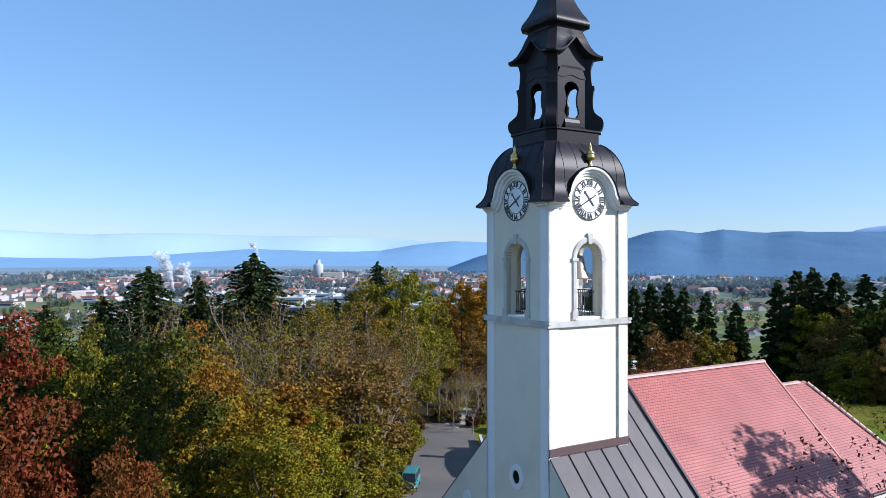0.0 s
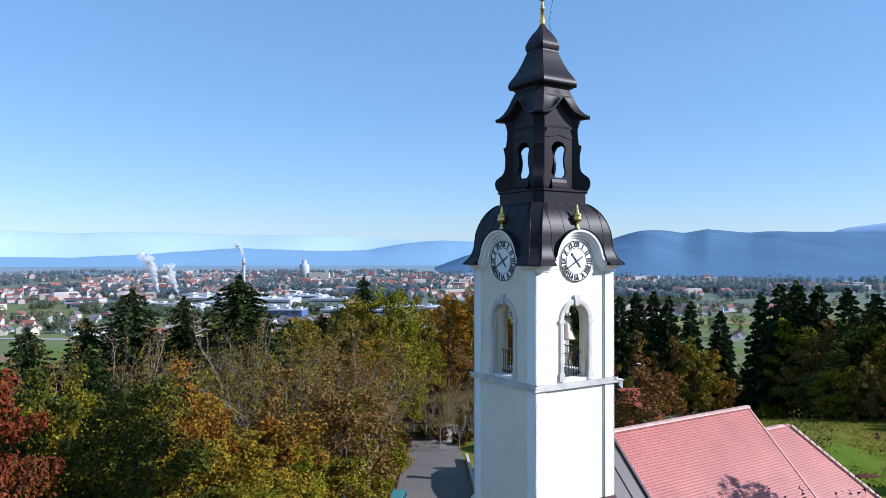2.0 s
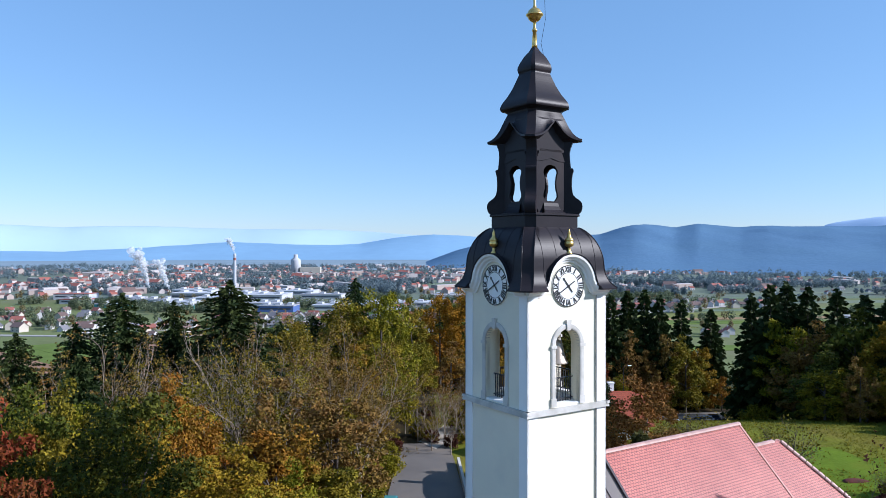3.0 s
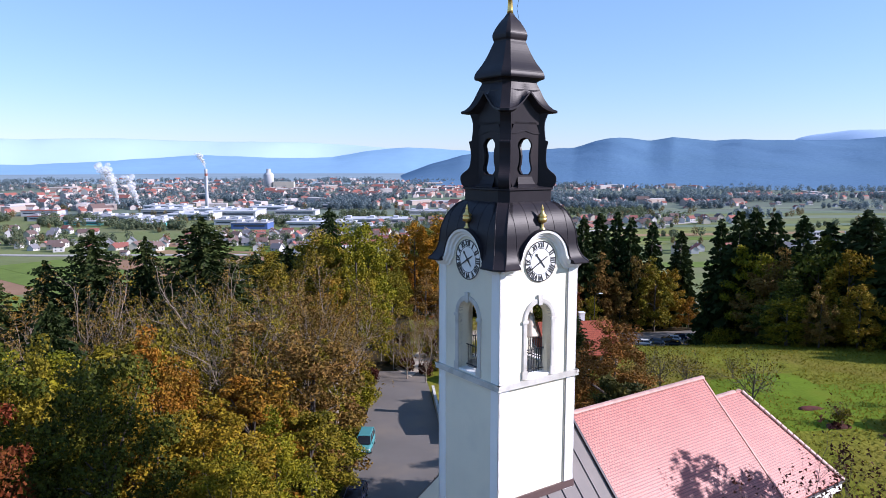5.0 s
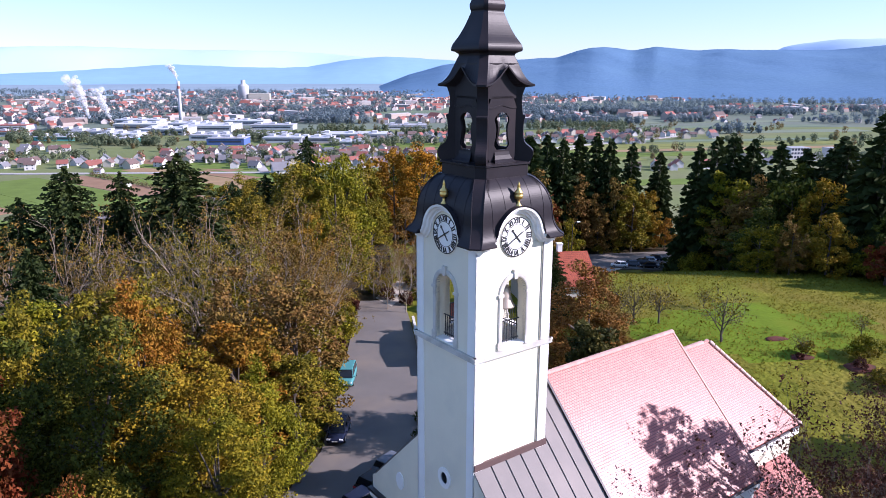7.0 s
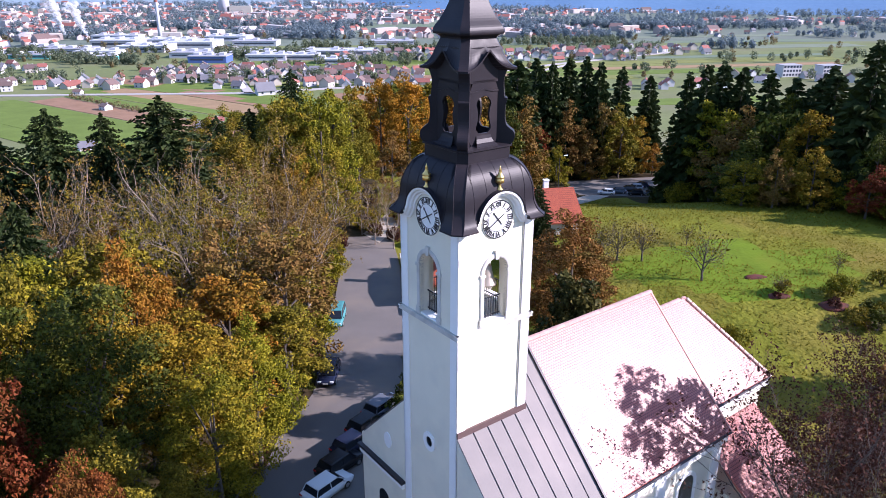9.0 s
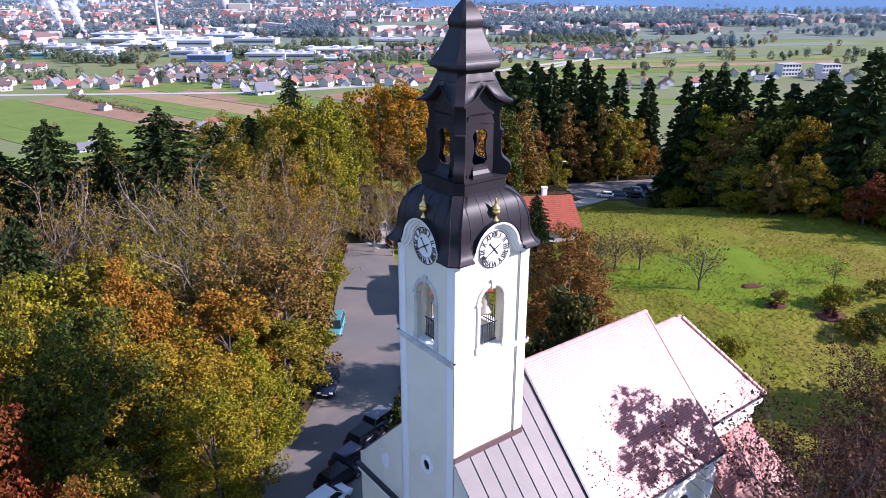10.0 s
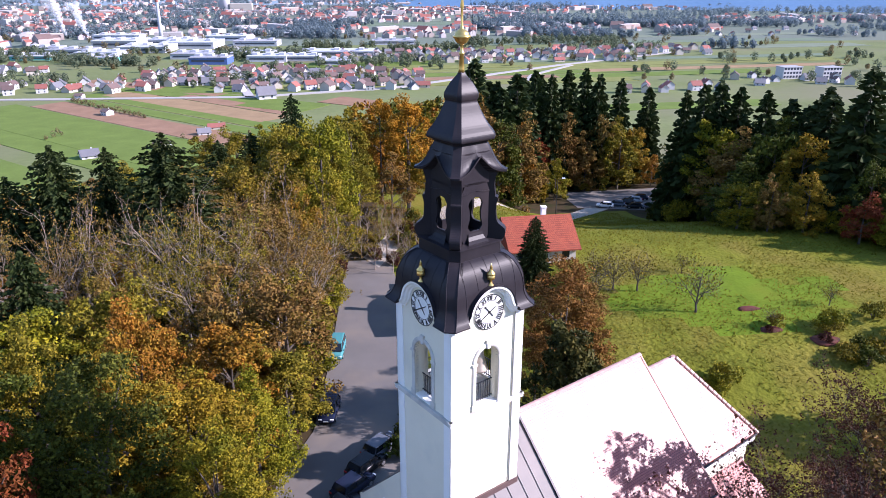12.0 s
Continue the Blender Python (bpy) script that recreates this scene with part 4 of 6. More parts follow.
def plant(proto, x, y, size=1.0, turn=0.0, tall=1.0, sink=0.0):
    m = pose(x, y, height(x, y) - sink, 0, 0, turn) @ Matrix.Diagonal((size, size, size * tall, 1))
    return copy_thing(proto, m)


COLOURS = ("olive", "green", "yellow", "ochre", "amber", "rust", "brown", "gold", "russet")
near_shapes = [broadleaf(11 + i, h, r, b, 130, 140, 0.18, "olive", 0.82) for i, (h, r, b) in enumerate(((17, 4.1, 2.5), (16, 4.7, 2.0), (18, 3.7, 3.0)))]
mid_shapes = [broadleaf(31 + i, h, r, b, 95, 100, 0.255, "olive", 0.87, 7) for i, (h, r, b) in enumerate(((17, 4.2, 2.5), (16, 4.9, 2), (18, 3.8, 3)))]
far_shapes = [broadleaf(51 + i, h, r, b, 60, 52, 0.6, "olive", 1.35, 4) for i, (h, r, b) in enumerate(((17, 4.6, 0.8), (15, 5.2, 0.6)))]
edge_shapes = [broadleaf(41 + i, h, r, b, 100, 72, 0.37, "olive", 1.1, 5) for i, (h, r, b) in enumerate(((17, 4.1, -2.5), (16, 4.7, -2.5), (18, 3.7, -3.0)))]
edge_trees = {c: [recolour(p, c) for p in edge_shapes] for c in COLOURS}
near_trees = {c: [recolour(p, c) for p in near_shapes] for c in COLOURS}
mid_trees = {c: [recolour(p, c) for p in mid_shapes] for c in COLOURS}
far_trees = {c: [recolour(p, c) for p in far_shapes] for c in COLOURS}
bare_trees = [bare_tree(71, 17, "brown", 7000, "thinly leaved tree with brown autumn leaves"), bare_tree(72, 15, "olive", 6000, "thinly leaved tree with olive autumn leaves"), bare_tree(73, 16, "brown", 1200)]
brush = bare_tree(74, 15, "brown", 900, "low brown brush beside the lane", 3)
spruces = [spruce(81, 22, 6.2, 62, 18, 0.5), spruce(82, 20, 5.6, 58, 18, 0.5)]
far_spruces = [spruce(83, 24, 5.2, 34, 4, 1.35, "dark green spruce at the wood's edge", 0.5), spruce(84, 22, 4.8, 34, 4, 1.35, "dark green spruce at the wood's edge", 0.46)]
protos = [brush] + near_shapes + mid_shapes + edge_shapes + far_shapes + bare_trees + spruces + far_spruces + [t for d in (near_trees, mid_trees, edge_trees, far_trees) for v in d.values() for t in v]

rng = np.random.default_rng(5)
taken = []


def free(x, y, gap):
    return all((x - a) ** 2 + (y - b) ** 2 > gap * gap for a, b in taken)


def road_left(y):
    return float(np.interp(y, [5, 25, 35, 45, 55, 62, 76, 99, 107, 120], [-18, -13, -11, -9.6, -8, -5.4, -4.3, -3.3, -2.6, 1]))


# trees that stand out one by one
for kind, x, y, size, tall in (                               ("bare", -14, 75, 1.2, 1), ("bare", -20, 77, 1.28, 1), ("bare", -10.5, 80, 1.1, 1), ("bare", -25, 73, 1.15, 1), ("bare", -30.5, 77, 1.25, 1), ("bare", -35, 74, 1.15, 1), ("bare", -17.3, 71, 1.12, 1), ("bare", 5.5, 112, 0.5, 1), ("bare", 3.5, 109, 0.42, 1),
                               ("brown", -9.5, 86, 0.95, 1),
                               ("olive", -8.6, 69, 0.85, 1), ("amber", -26.8, 78.6, 0.85, 1), ("amber", -13.8, 65.7, 0.72, 1)):
    taken.append((x, y))
    if kind == "bare":
        plant(bare_trees[len(taken) % 3], x, y, size, 70 * len(taken), tall)
    else:
        plant((near_trees if y < 53 else edge_trees if y > 87 else mid_trees)[kind][len(taken) % 3], x, y, size, 50 * len(taken), tall)


def crown_to(kind, x, y, top, radius, shapes):
    """A broadleaf tree whose crown has the given top and radius."""
    k = len(taken) % len(shapes[kind])
    h0, r0 = {3: ((17, 4.1), (16, 4.7), (18, 3.7)), 2: ((17, 4.6), (15, 5.2))}[len(shapes[kind])][k]
    taken.append((x, y))
    size = radius / r0
    plant(shapes[kind][k], x, y, size, 67 * len(taken), (top - height(x, y)) / (h0 * size))


def spruce_to(x, y, top, radius, shapes):
    """A spruce with the given tip and spread."""
    k = len(taken) % 2
    h0, r0 = ((22, 6.2), (20, 5.6))[k] if shapes is spruces else ((24, 5.2), (22, 4.8))[k]
    taken.append((x, y))
    size = 1.2 * radius / r0
    plant(shapes[k], x, y, size, 40 * len(taken), (top - height(x, y)) / (h0 * size))


# spruces over the wood by the lane
for x, y, top, radius in ((-22.6, 86, 25.0, 7.6), (-36.0, 88, 23.6, 6.0), (-31.2, 92, 22.2, 4.4), (-41.6, 88, 20.0, 5.0), (-28.0, 95, 18.2, 3.6), (-47.5, 86, 19.0, 5.0), (-29.5, 63, 19.6, 4.2), (-11.0, 121, 24.0, 3.8), (-23.4, 121, 16.6, 4.0), (-18.2, 122, 17.6, 4.0)):
    spruce_to(x, y, top, radius, spruces)
# spruces standing over the wood beyond the meadow
for x, y, top, radius in ((36, 192, 15.1, 4.5), (43, 197, 16.0, 5.0), (49, 203, 16.3, 5.2), (52, 196, 16.1, 4.6), (58, 201, 16.5, 5.0), (64, 205, 16.4, 5.2), (67, 201, 15.3, 4.6), (74, 203, 13.7, 4.8), (83, 204, 11.1, 4.4),
                          (66.4, 143, 19.5, 4.0), (67.8, 138, 21.5, 4.6), (71.6, 139, 22.0, 4.8), (74.1, 136, 21.2, 4.4), (77.5, 132, 21.0, 4.6), (79.6, 127, 20.3, 4.4), (81.6, 122, 21.5, 4.8), (85.2, 125, 22.6, 5.0), (87.2, 119, 21.7, 4.8), (84.5, 113, 20.0, 4.4), (90.3, 114, 21.5, 4.8)):
    spruce_to(x, y, top, radius, far_spruces)
# the edge of the wood before the church, tree by tree
for kind, x, y, top, radius in (("rust", -20.5, 33, 21.8, 4.8), ("green", -24.0, 41, 21.8, 4.2), ("green", -16.6, 41, 20.6, 4.8), ("amber", -17.4, 52, 19.9, 4.8), ("ochre", -12.2, 46, 16.6, 4.2), ("yellow", -9.9, 41.5, 14.6, 3.8), ("yellow", -8.6, 49.5, 14.2, 3.8), ("amber", -11.3, 56, 16.2, 4.0), ("brown", -7.6, 64, 16.6, 5.0), ("brown", -13.4, 63, 17.2, 4.6), ("olive", -7.0, 57, 13.0, 3.4), ("rust", -12.8, 29.2, 17.0, 2.6), ("rust", -16.4, 27.6, 16.4, 3.4), ("olive", -11.0, 36, 11.6, 2.6), ("olive", -14.4, 34.5, 14.4, 3.6), ("olive", -24.4, 48.5, 20.0, 4.6), ("yellow", -27.5, 56, 18.8, 4.6), ("olive", -21.2, 59, 18.2, 4.8), ("green", -31.0, 48, 20.8, 4.6), ("ochre", -17.0, 46.5, 18.4, 3.6),
                                ("yellow", -6.0, 107, 23.6, 5.0), ("yellow", -5.4, 99, 18.6, 4.2), ("olive", -11.6, 112, 22.4, 5.2), ("olive", -11.0, 104, 20.2, 4.8), ("ochre", -8.6, 92, 16.4, 4.2), ("gold", 8.6, 133, 22.4, 5.2), ("gold", 3.6, 138, 20.8, 4.4), ("olive", -1.5, 128, 19.5, 4.5), ("brown", -13.5, 88, 17.0, 4.6), ("olive", -0.8, 119, 13.5, 3.8), ("brown", 5.0, 125, 12.5, 4.0), ("ochre", 11.5, 128, 13.0, 3.8), ("olive", -17.5, 100, 18.2, 5.0), ("brown", -24.0, 101, 17.2, 5.0), ("olive", -30.0, 101, 16.6, 5.0), ("green", -37.5, 98, 16.0, 5.0)):
    crown_to(kind, x, y, top, radius, near_trees if y < 53 else mid_trees)
# the wood left of the lane
for _ in range(5000):
    y = rng.uniform(27, 140)
    x = rng.uniform(-0.66 * y - 14, road_left(y) - 2.0)
    if not free(x, y, 4.4 + 0.016 * y):
        continue
    taken.append((x, y))
    bearing = x / y + rng.uniform(-0.05, 0.05)
    if y < 64:
        if y > 53:
            kind = "green" if bearing < -0.46 else "yellow" if bearing < -0.38 else ("amber" if rng.uniform() < 0.4 else "ochre") if bearing < -0.24 else "olive" if bearing < -0.2 else "brown" if bearing < -0.15 else "olive"
        else:
            kind = ("rust" if y < 36 else "green" if rng.uniform() < 0.65 else "ochre") if bearing < -0.47 else ("green" if rng.uniform() < 0.5 else "olive") if bearing < -0.33 else ("yellow", "olive", "olive", "yellow", "ochre")[int(rng.integers(5))] if bearing < -0.2 else "olive"
    elif y < 95:
        kind = "brown" if bearing < -0.22 else "ochre" if bearing < -0.12 else "olive"
    else:
        kind = "olive" if bearing < -0.15 else "yellow"
    if rng.uniform() < 0.28 and kind != "green":
        kind = ("olive", "yellow", "ochre", "brown", "amber")[int(rng.integers(5))]
    if 62 < y < 100 and rng.uniform() < 0.45:
        plant(bare_trees[int(rng.integers(3))], x, y, rng.uniform(0.85, 1.05), rng.uniform(0, 360))
        continue
    top = 25 - 0.105 * math.hypot(x, y) + rng.uniform(-2.6, 0.6) + 6 * ss(95, 125, y) * ss(-0.3, -0.18, x / y) - 1.0 * ss(-0.2, -0.3, x / y) * ss(85, 100, y) - (2.5 if x > road_left(y) - 6 else 0) - 2.6 * ss(58, 66, y) * (1 - ss(96, 104, y))
    size = max(0.55, (top - height(x, y)) / 17.0)
    plant((near_trees if y < 50 else mid_trees)[kind][int(rng.integers(3))], x, y, size * rng.uniform(0.95, 1.05), rng.uniform(0, 360))


def wood_edge(x):
    return float(np.interp(x, [-10, 8, 20, 45, 62, 62.1, 66, 70, 75, 81, 90, 110, 140, 200], [146, 146, 152, 178, 194, 150, 122, 112, 101, 94, 84, 72, 60, 50]))


# crowns that stand out before the wood beyond the meadow
for kind, x, y, top, radius in (("amber", 40.7, 179.5, 6.4, 3.2), ("yellow", 50.5, 182, -2.0, 3.4), ("ochre", 46.0, 181.5, -3.0, 2.6), ("brown", 56.2, 195, 6.4, 4.8), ("brown", 67.6, 197, 7.3, 5.0), ("ochre", 76.2, 197, 5.0, 4.2), ("brown", 62.0, 203, 7.0, 4.8), ("rust", 47.0, 192, 4.0, 4.0),
                                ("yellow", 69.8, 133, 19.0, 5.0), ("brown", 68.0, 125, 16.0, 5.0), ("ochre", 75.0, 113.5, 18.8, 5.2), ("yellow", 61.5, 108, 12.4, 3.0), ("brown", 64.8, 104.6, 12.8, 2.2), ("ochre", 70.2, 103.4, 14.2, 3.4), ("olive", 67.4, 107, 9.6, 3.0), ("rust", 74.6, 96.0, 12.0, 2.8), ("yellow", 77.4, 93.5, 10.2, 2.8), ("green", 62.6, 113, 10.5, 3.4), ("green", 66.5, 115, 13.5, 4.2), ("green", 80.5, 93, 11.0, 3.4)):
    crown_to(kind, x, y, top, radius, edge_trees)
# the wood beyond the meadow, open where the car park lies
for _ in range(9000):
    x, y = rng.uniform(-6, 190), rng.uniform(50, 245)
    e = wood_edge(x)
    if y < e or (x > 86 and y > 158) or x > 1.0 * y + 40 or (x > 50 and y < 193 and x < 0.46 * y) or y > max(e + 52, 215 if x < 110 else 0) or not free(x, y, 5.2):
        continue
    taken.append((x, y))
    patch = noise.noise(Vector((x * 0.04, y * 0.04, 2))) + rng.uniform(-0.4, 0.4)
    deep = y - (193 if 62 < x < 92 and y > 158 else e)
    dip = 0.85 if 0.38 < x / y < 0.43 else 1.0 if x < 20 else 1.25 if x < 62 else 0.86 if x > 74 and y < 118 else 1.05 if x < 92 else 0.8
    if rng.uniform() < (0.06 if (deep < 10 and x < 79) or (y > 158 and deep < 17) else 0.35 if noise.noise(Vector((x * 0.035, y * 0.035, 7))) < -0.08 else 0.85) * (1 if x > 24 else 0.05):
        plant(far_spruces[int(rng.integers(2))], x, y, rng.uniform(1.0, 1.5) * dip, rng.uniform(0, 360), rng.uniform(0.64, 0.84))
    else:
        kind = "rust" if patch < -0.6 else "brown" if patch < -0.2 else "green" if patch < 0.02 else "amber" if patch < 0.27 else "ochre" if patch < 0.32 else "olive" if patch < 0.5 else "yellow"
        # mostly dark leaves here: the wood front's deep shade is put into leaf colour
        if x > 60 and y < 158 and deep < 16:
            kind = "green" if patch < 0.3 else "brown"
        plant((edge_trees if deep < 6 else far_trees)[kind][int(rng.integers(2))], x, y, rng.uniform(0.75, 1.2) * dip, rng.uniform(0, 360))

# single trees about the church and the orchard
for kind, x, y, size, tall in (("brown", 23.6, 68.6, 0.6, 0.9), ("yellow", 12.5, 62, 0.5, 1)):
    plant(mid_trees[kind][int(x) % 3], x, y, size, 33 * x, tall)
crown_to("russet", 18.8, 60.5, 18.4, 4.3, near_trees)
crown_to("russet", 20.6, 62.0, 13.0, 3.6, near_trees)
crown_to("russet", 16.6, 61.5, 12.0, 3.2, near_trees)
orchard = [bare_tree(91 + i, h, "olive", 420, "nearly bare gnarled fruit tree on the meadow", 4, 9, 0.95, 0.1, "orchard trees", BARK) for i, h in enumerate((5.2, 4.6))]
protos += orchard
for i, (x, y, s) in enumerate(((39.8, 76.1, 1.55), (35, 82.8, 1.4), (32.0, 83.5, 1.35), (30.5, 86, 1.3), (29, 81, 1.2), (43.2, 88, 0.75), (46.8, 71.2, 0.62), (57, 76, 0.8))):
    plant(orchard[i % 2], x, y, s, 77 * i)
# columnar thuja by the church
LEAF["thuja"] = leaf_mat("thuja_leaves", (0.028, 0.034, 0.008), (0.07, 0.056, 0.012), 0.5, 0.1)
LEAF_WORDS["thuja"] = "dark evergreen thuja beside the church"
thuja = broadleaf(95, 14.0, 2.6, 0.3, 110, 120, 0.26, "thuja", 0.7, 4)
protos.append(thuja)
plant(thuja, 16.6, 51.8, 1.12, 0, 1.12)
plant(spruces[1], 22.5, 88.2, 0.5, 20)
# red-leaved trees south of the nave; the tall one shades the roof
red_tree = bare_tree(97, 17.0, "red", 8000, LEAF_WORDS["red"], 5, 9, 0.42, 0.2, "woodland trees", BARK)
plant(red_tree, 24.6, 29.2, 1.02, 0)
plant(red_tree, 28.5, 33.0, 0.9, 140)
low_tree = bare_tree(98, 11, "red", 9000, "low spreading tree with dark brown autumn leaves", 4, 12, 0.7, 0.2, "woodland trees", BARK)
plant(low_tree, 36.0, 40.5, 0.85, 130)
plant(low_tree, 42.8, 48.5, 1.0, 230)
plant(low_tree, 33.6, 39.0, 0.62, 20)
plant(low_tree, 38.5, 45.0, 0.6, 300)
crown_to("brown", 53.0, 52.0, 12.0, 3.4, mid_trees)
crown_to("brown", 58.5, 50.5, 13.0, 3.6, mid_trees)
tall_tree = broadleaf(99, 27.0, 4.2, 10.2, 95, 75, 0.28, "brown", 0.75)
plant(tall_tree, 33.3, 31.1, 1.0, 0)
protos += [red_tree, low_tree, tall_tree]

# shrubs in the meadow
def shrub(seed, r, colour, words, n=950):
    g = np.random.default_rng(seed)
    root = empty("shrub", Matrix.Identity(4), words, "shrub", "shrubs")
    cs, pts, off = crown_cloud(g, r * 1.7, r, 0.0, 14, n // 14, r * 0.45)
    a, b = leaf_axes(g, len(pts), 0.24, 0.4, off)
    bm = bmesh.new()
    for c in cs[:8]:
        tube(bm, [(0, 0, -0.2), (c[0] * 0.5, c[1] * 0.5, c[2] * 0.6), tuple(c)], [0.05, 0.035, 0.01], 4)
    part("stem_work", bm, BARK, root)
    tris("crown", pts, a, b, LEAF[colour], root)
    return root


shrubs = [shrub(101, 1.3, "olive", "olive-green shrub on the meadow"), shrub(102, 1.1, "red", "reddish autumn shrub on the meadow"), shrub(103, 2.0, "yellow", "large bright green shrub beside the church", 2600), shrub(104, 1.2, "green", "dark green evergreen bush")]
protos += shrubs
for i, (k, x, y, s) in enumerate(((0, 47.4, 71.4, 0.75), (1, 46.0, 70.4, 0.4), (0, 52.8, 69.4, 0.8), (2, 53.8, 70.2, 0.8), (1, 51.4, 67.8, 0.6), (3, 54.2, 66.2, 0.8), (0, 51.8, 64.6, 1.0), (3, 53.6, 63.6, 1.1), (0, 56.4, 65.2, 1.2), (2, 37.0, 62.2, 0.8), (2, 36.0, 61.4, 0.6), (3, 2.6, 57.5, 0.9), (3, 3.6, 59.5, 1.0), (3, 4.2, 62.5, 0.9), (3, 4.8, 67, 0.9), (0, 7, 108, 1.1), (1, 4.5, 105, 1.0), (0, 9.5, 112, 1.3), (0, 60, 72, 1.0), (3, 61, 68, 1.2))):
    plant(shrubs[k], x, y, s, 61 * i)

# mounded beds of dark red mulch under the garden shrubs
MULCH = mat("red_mulch", (0.1, 0.035, 0.028), 0.95, vary=0.4, scale=1.5, fine=12, bump=0.8, stain=(0.045, 0.03, 0.022), spec=0.1)
for x, y, rx, ry in ((46.5, 70.8, 1.3, 0.8), (46.6, 76.2, 1.4, 0.7), (51.5, 68.2, 1.7, 1.1)):
    bm = bmesh.new()
    rings = [[(rx * k * math.cos(a) * (1 + 0.12 * math.sin(3 * a + x)), ry * k * math.sin(a) * (1 + 0.12 * math.sin(2 * a + y)), z) for a in np.linspace(0, 2 * math.pi, 20, endpoint=False)] for k, z in ((1.05, -0.3), (1.0, 0.05), (0.8, 0.16), (0.4, 0.24))]
    loft(bm, rings)
    bmesh.ops.recalc_face_normals(bm, faces=bm.faces)
    tagged(part("flower_bed", bm, MULCH, None, "", pose(x, y, height(x, y)), True), "low mounded garden bed of dark red mulch", "flower bed")

# brown brush at the end of the lane
for i, (x, y, s) in enumerate(((1.5, 103, 0.36), (4.2, 101, 0.34), (6.5, 104, 0.4), (-0.5, 108, 0.36), (2.5, 110, 0.4), (8.5, 107, 0.36), (9.5, 112, 0.42), (-2.5, 113, 0.4), (0.5, 116, 0.42), (13, 116, 0.4), (16, 121, 0.42), (-1.5, 119, 0.45), (3, 121, 0.42), (7, 128, 0.45), (12, 131, 0.45))):
    plant(brush, x, y, s, 50 * i)
for i in range(40):
    x, y = 6 - 9 * ((i * 29) % 40) / 40 + 0.35 * ((i * 17) % 23), 107 + 24 * ((i * 13) % 40) / 40
    plant(shrubs[(0, 1, 0, 3)[i % 4]], x, y, 0.6 + 0.5 * ((i * 7) % 10) / 10, 80 * i)
# bushes along the wood's edge beyond the meadow
for i in range(60):
    x = 62 + 70 * ((i * 23) % 60) / 60
    plant(shrubs[(0, 3, 3, 0, 2)[i % 5]], x, wood_edge(x) - 1.5 + 4 * ((i * 7) % 10) / 10, 1.2 + 0.8 * ((i * 11) % 10) / 10, 70 * i)
# undergrowth inside the wood
for i in range(40):
    y = 28 + 60 * ((i * 61) % 110) / 110
    x = road_left(y) - 2 - (12 + 0.3 * y) * ((i * 37) % 110) / 110
    plant(shrubs[(0, 3, 0, 2, 1)[i % 5]], x, y, 0.9 + 0.6 * ((i * 7) % 10) / 10, 80 * i)
# undergrowth along the lane
for i in range(46):
    y = 30 + 1.7 * i
    plant(shrubs[(0, 2, 0, 1, 3)[i % 5]], road_left(y) - 0.9 - 1.2 * ((i * 37) % 10) / 10, y, 0.55 + 0.5 * ((i * 53) % 10) / 10, 61 * i)

for p in protos:
    remove(p)

# rough grass on the meadow
g = np.random.default_rng(44)
n = 90000
mx, my = g.uniform(12, 112, n), g.uniform(46, 165, n)
keep = np.array([(y < wood_edge(x) + 2) and (x < 0.9 * y) and not (52 < x < 90 and y > 170 - 0.3 * (x - 54)) and noise.noise(Vector((x * 0.09, y * 0.09, 1))) + 0.4 * noise.noise(Vector((x * 0.5, y * 0.5, 4))) > -0.45 for x, y in zip(mx, my)])
mx, my = mx[keep], my[keep]
mz = np.array([height(x, y) for x, y in zip(mx, my)])
n = len(mx)
tall = g.uniform(0.05, 0.15, n)
ang = g.uniform(0, 3.14, n)
lean = g.normal(size=(n, 2)) * 0.12
GRASSBLADE = leaf_mat("grass_tufts", (0.14, 0.14, 0.010), (0.195, 0.163, 0.02), 0.4, 0.5)
tagged(tris("grass_tufts", np.stack([mx, my, mz + tall * 0.6], 1), np.stack([lean[:, 0], lean[:, 1], tall], 1), np.stack([np.cos(ang) * tall * 0.7, np.sin(ang) * tall * 0.7, 0 * ang], 1), GRASSBLADE), "tufts of rough meadow grass", "grass", kind="stuff")


# ---------------------------------------------------------------- the valley
def hazy(name, base, vary=0.25, scale=0.02):
    return mat(name, base, 0.95, vary=vary, scale=scale, fine=scale * 12, bump=0.0, spec=0.1)


FIELD = [hazy("ploughed_soil", (0.21, 0.125, 0.078), 0.35, 0.12), hazy("green_crop", (0.1, 0.14, 0.03), 0.35, 0.1), hazy("pale_meadow", (0.15, 0.16, 0.05), 0.35, 0.1), hazy("stubble", (0.23, 0.155, 0.085), 0.35, 0.12)]
# the same four field colours with distance haze painted in, for the farther strips
HAZED_FIELD = [hazy("hazed_soil", (0.19, 0.16, 0.14), 0.2, 0.05), hazy("hazed_crop", (0.125, 0.16, 0.105), 0.2, 0.05), hazy("hazed_meadow", (0.15, 0.175, 0.12), 0.2, 0.05), hazy("hazed_stubble", (0.2, 0.175, 0.14), 0.2, 0.05)]
rng = np.random.default_rng(9)


def field(x, y, length, width, turn, which):
    bm = bmesh.new()
    z = 0.1 + 0.004 * len(scene.collection.objects) % 0.12
    m = pose(x, y, VALLEY, 0, 0, turn)
    loft(bm, [[(-length / 2, -width / 2, h), (length / 2, -width / 2, h), (length / 2, width / 2, h), (-length / 2, width / 2, h)] for h in (-0.5, z)])
    ob = part("field", bm, (FIELD if y < 545 else HAZED_FIELD)[which], None, "", m)
    return tagged(ob, ("brown ploughed strip field", "fresh green crop field", "pale green meadow strip", "straw-coloured stubble field")[which], "field", kind="structure")


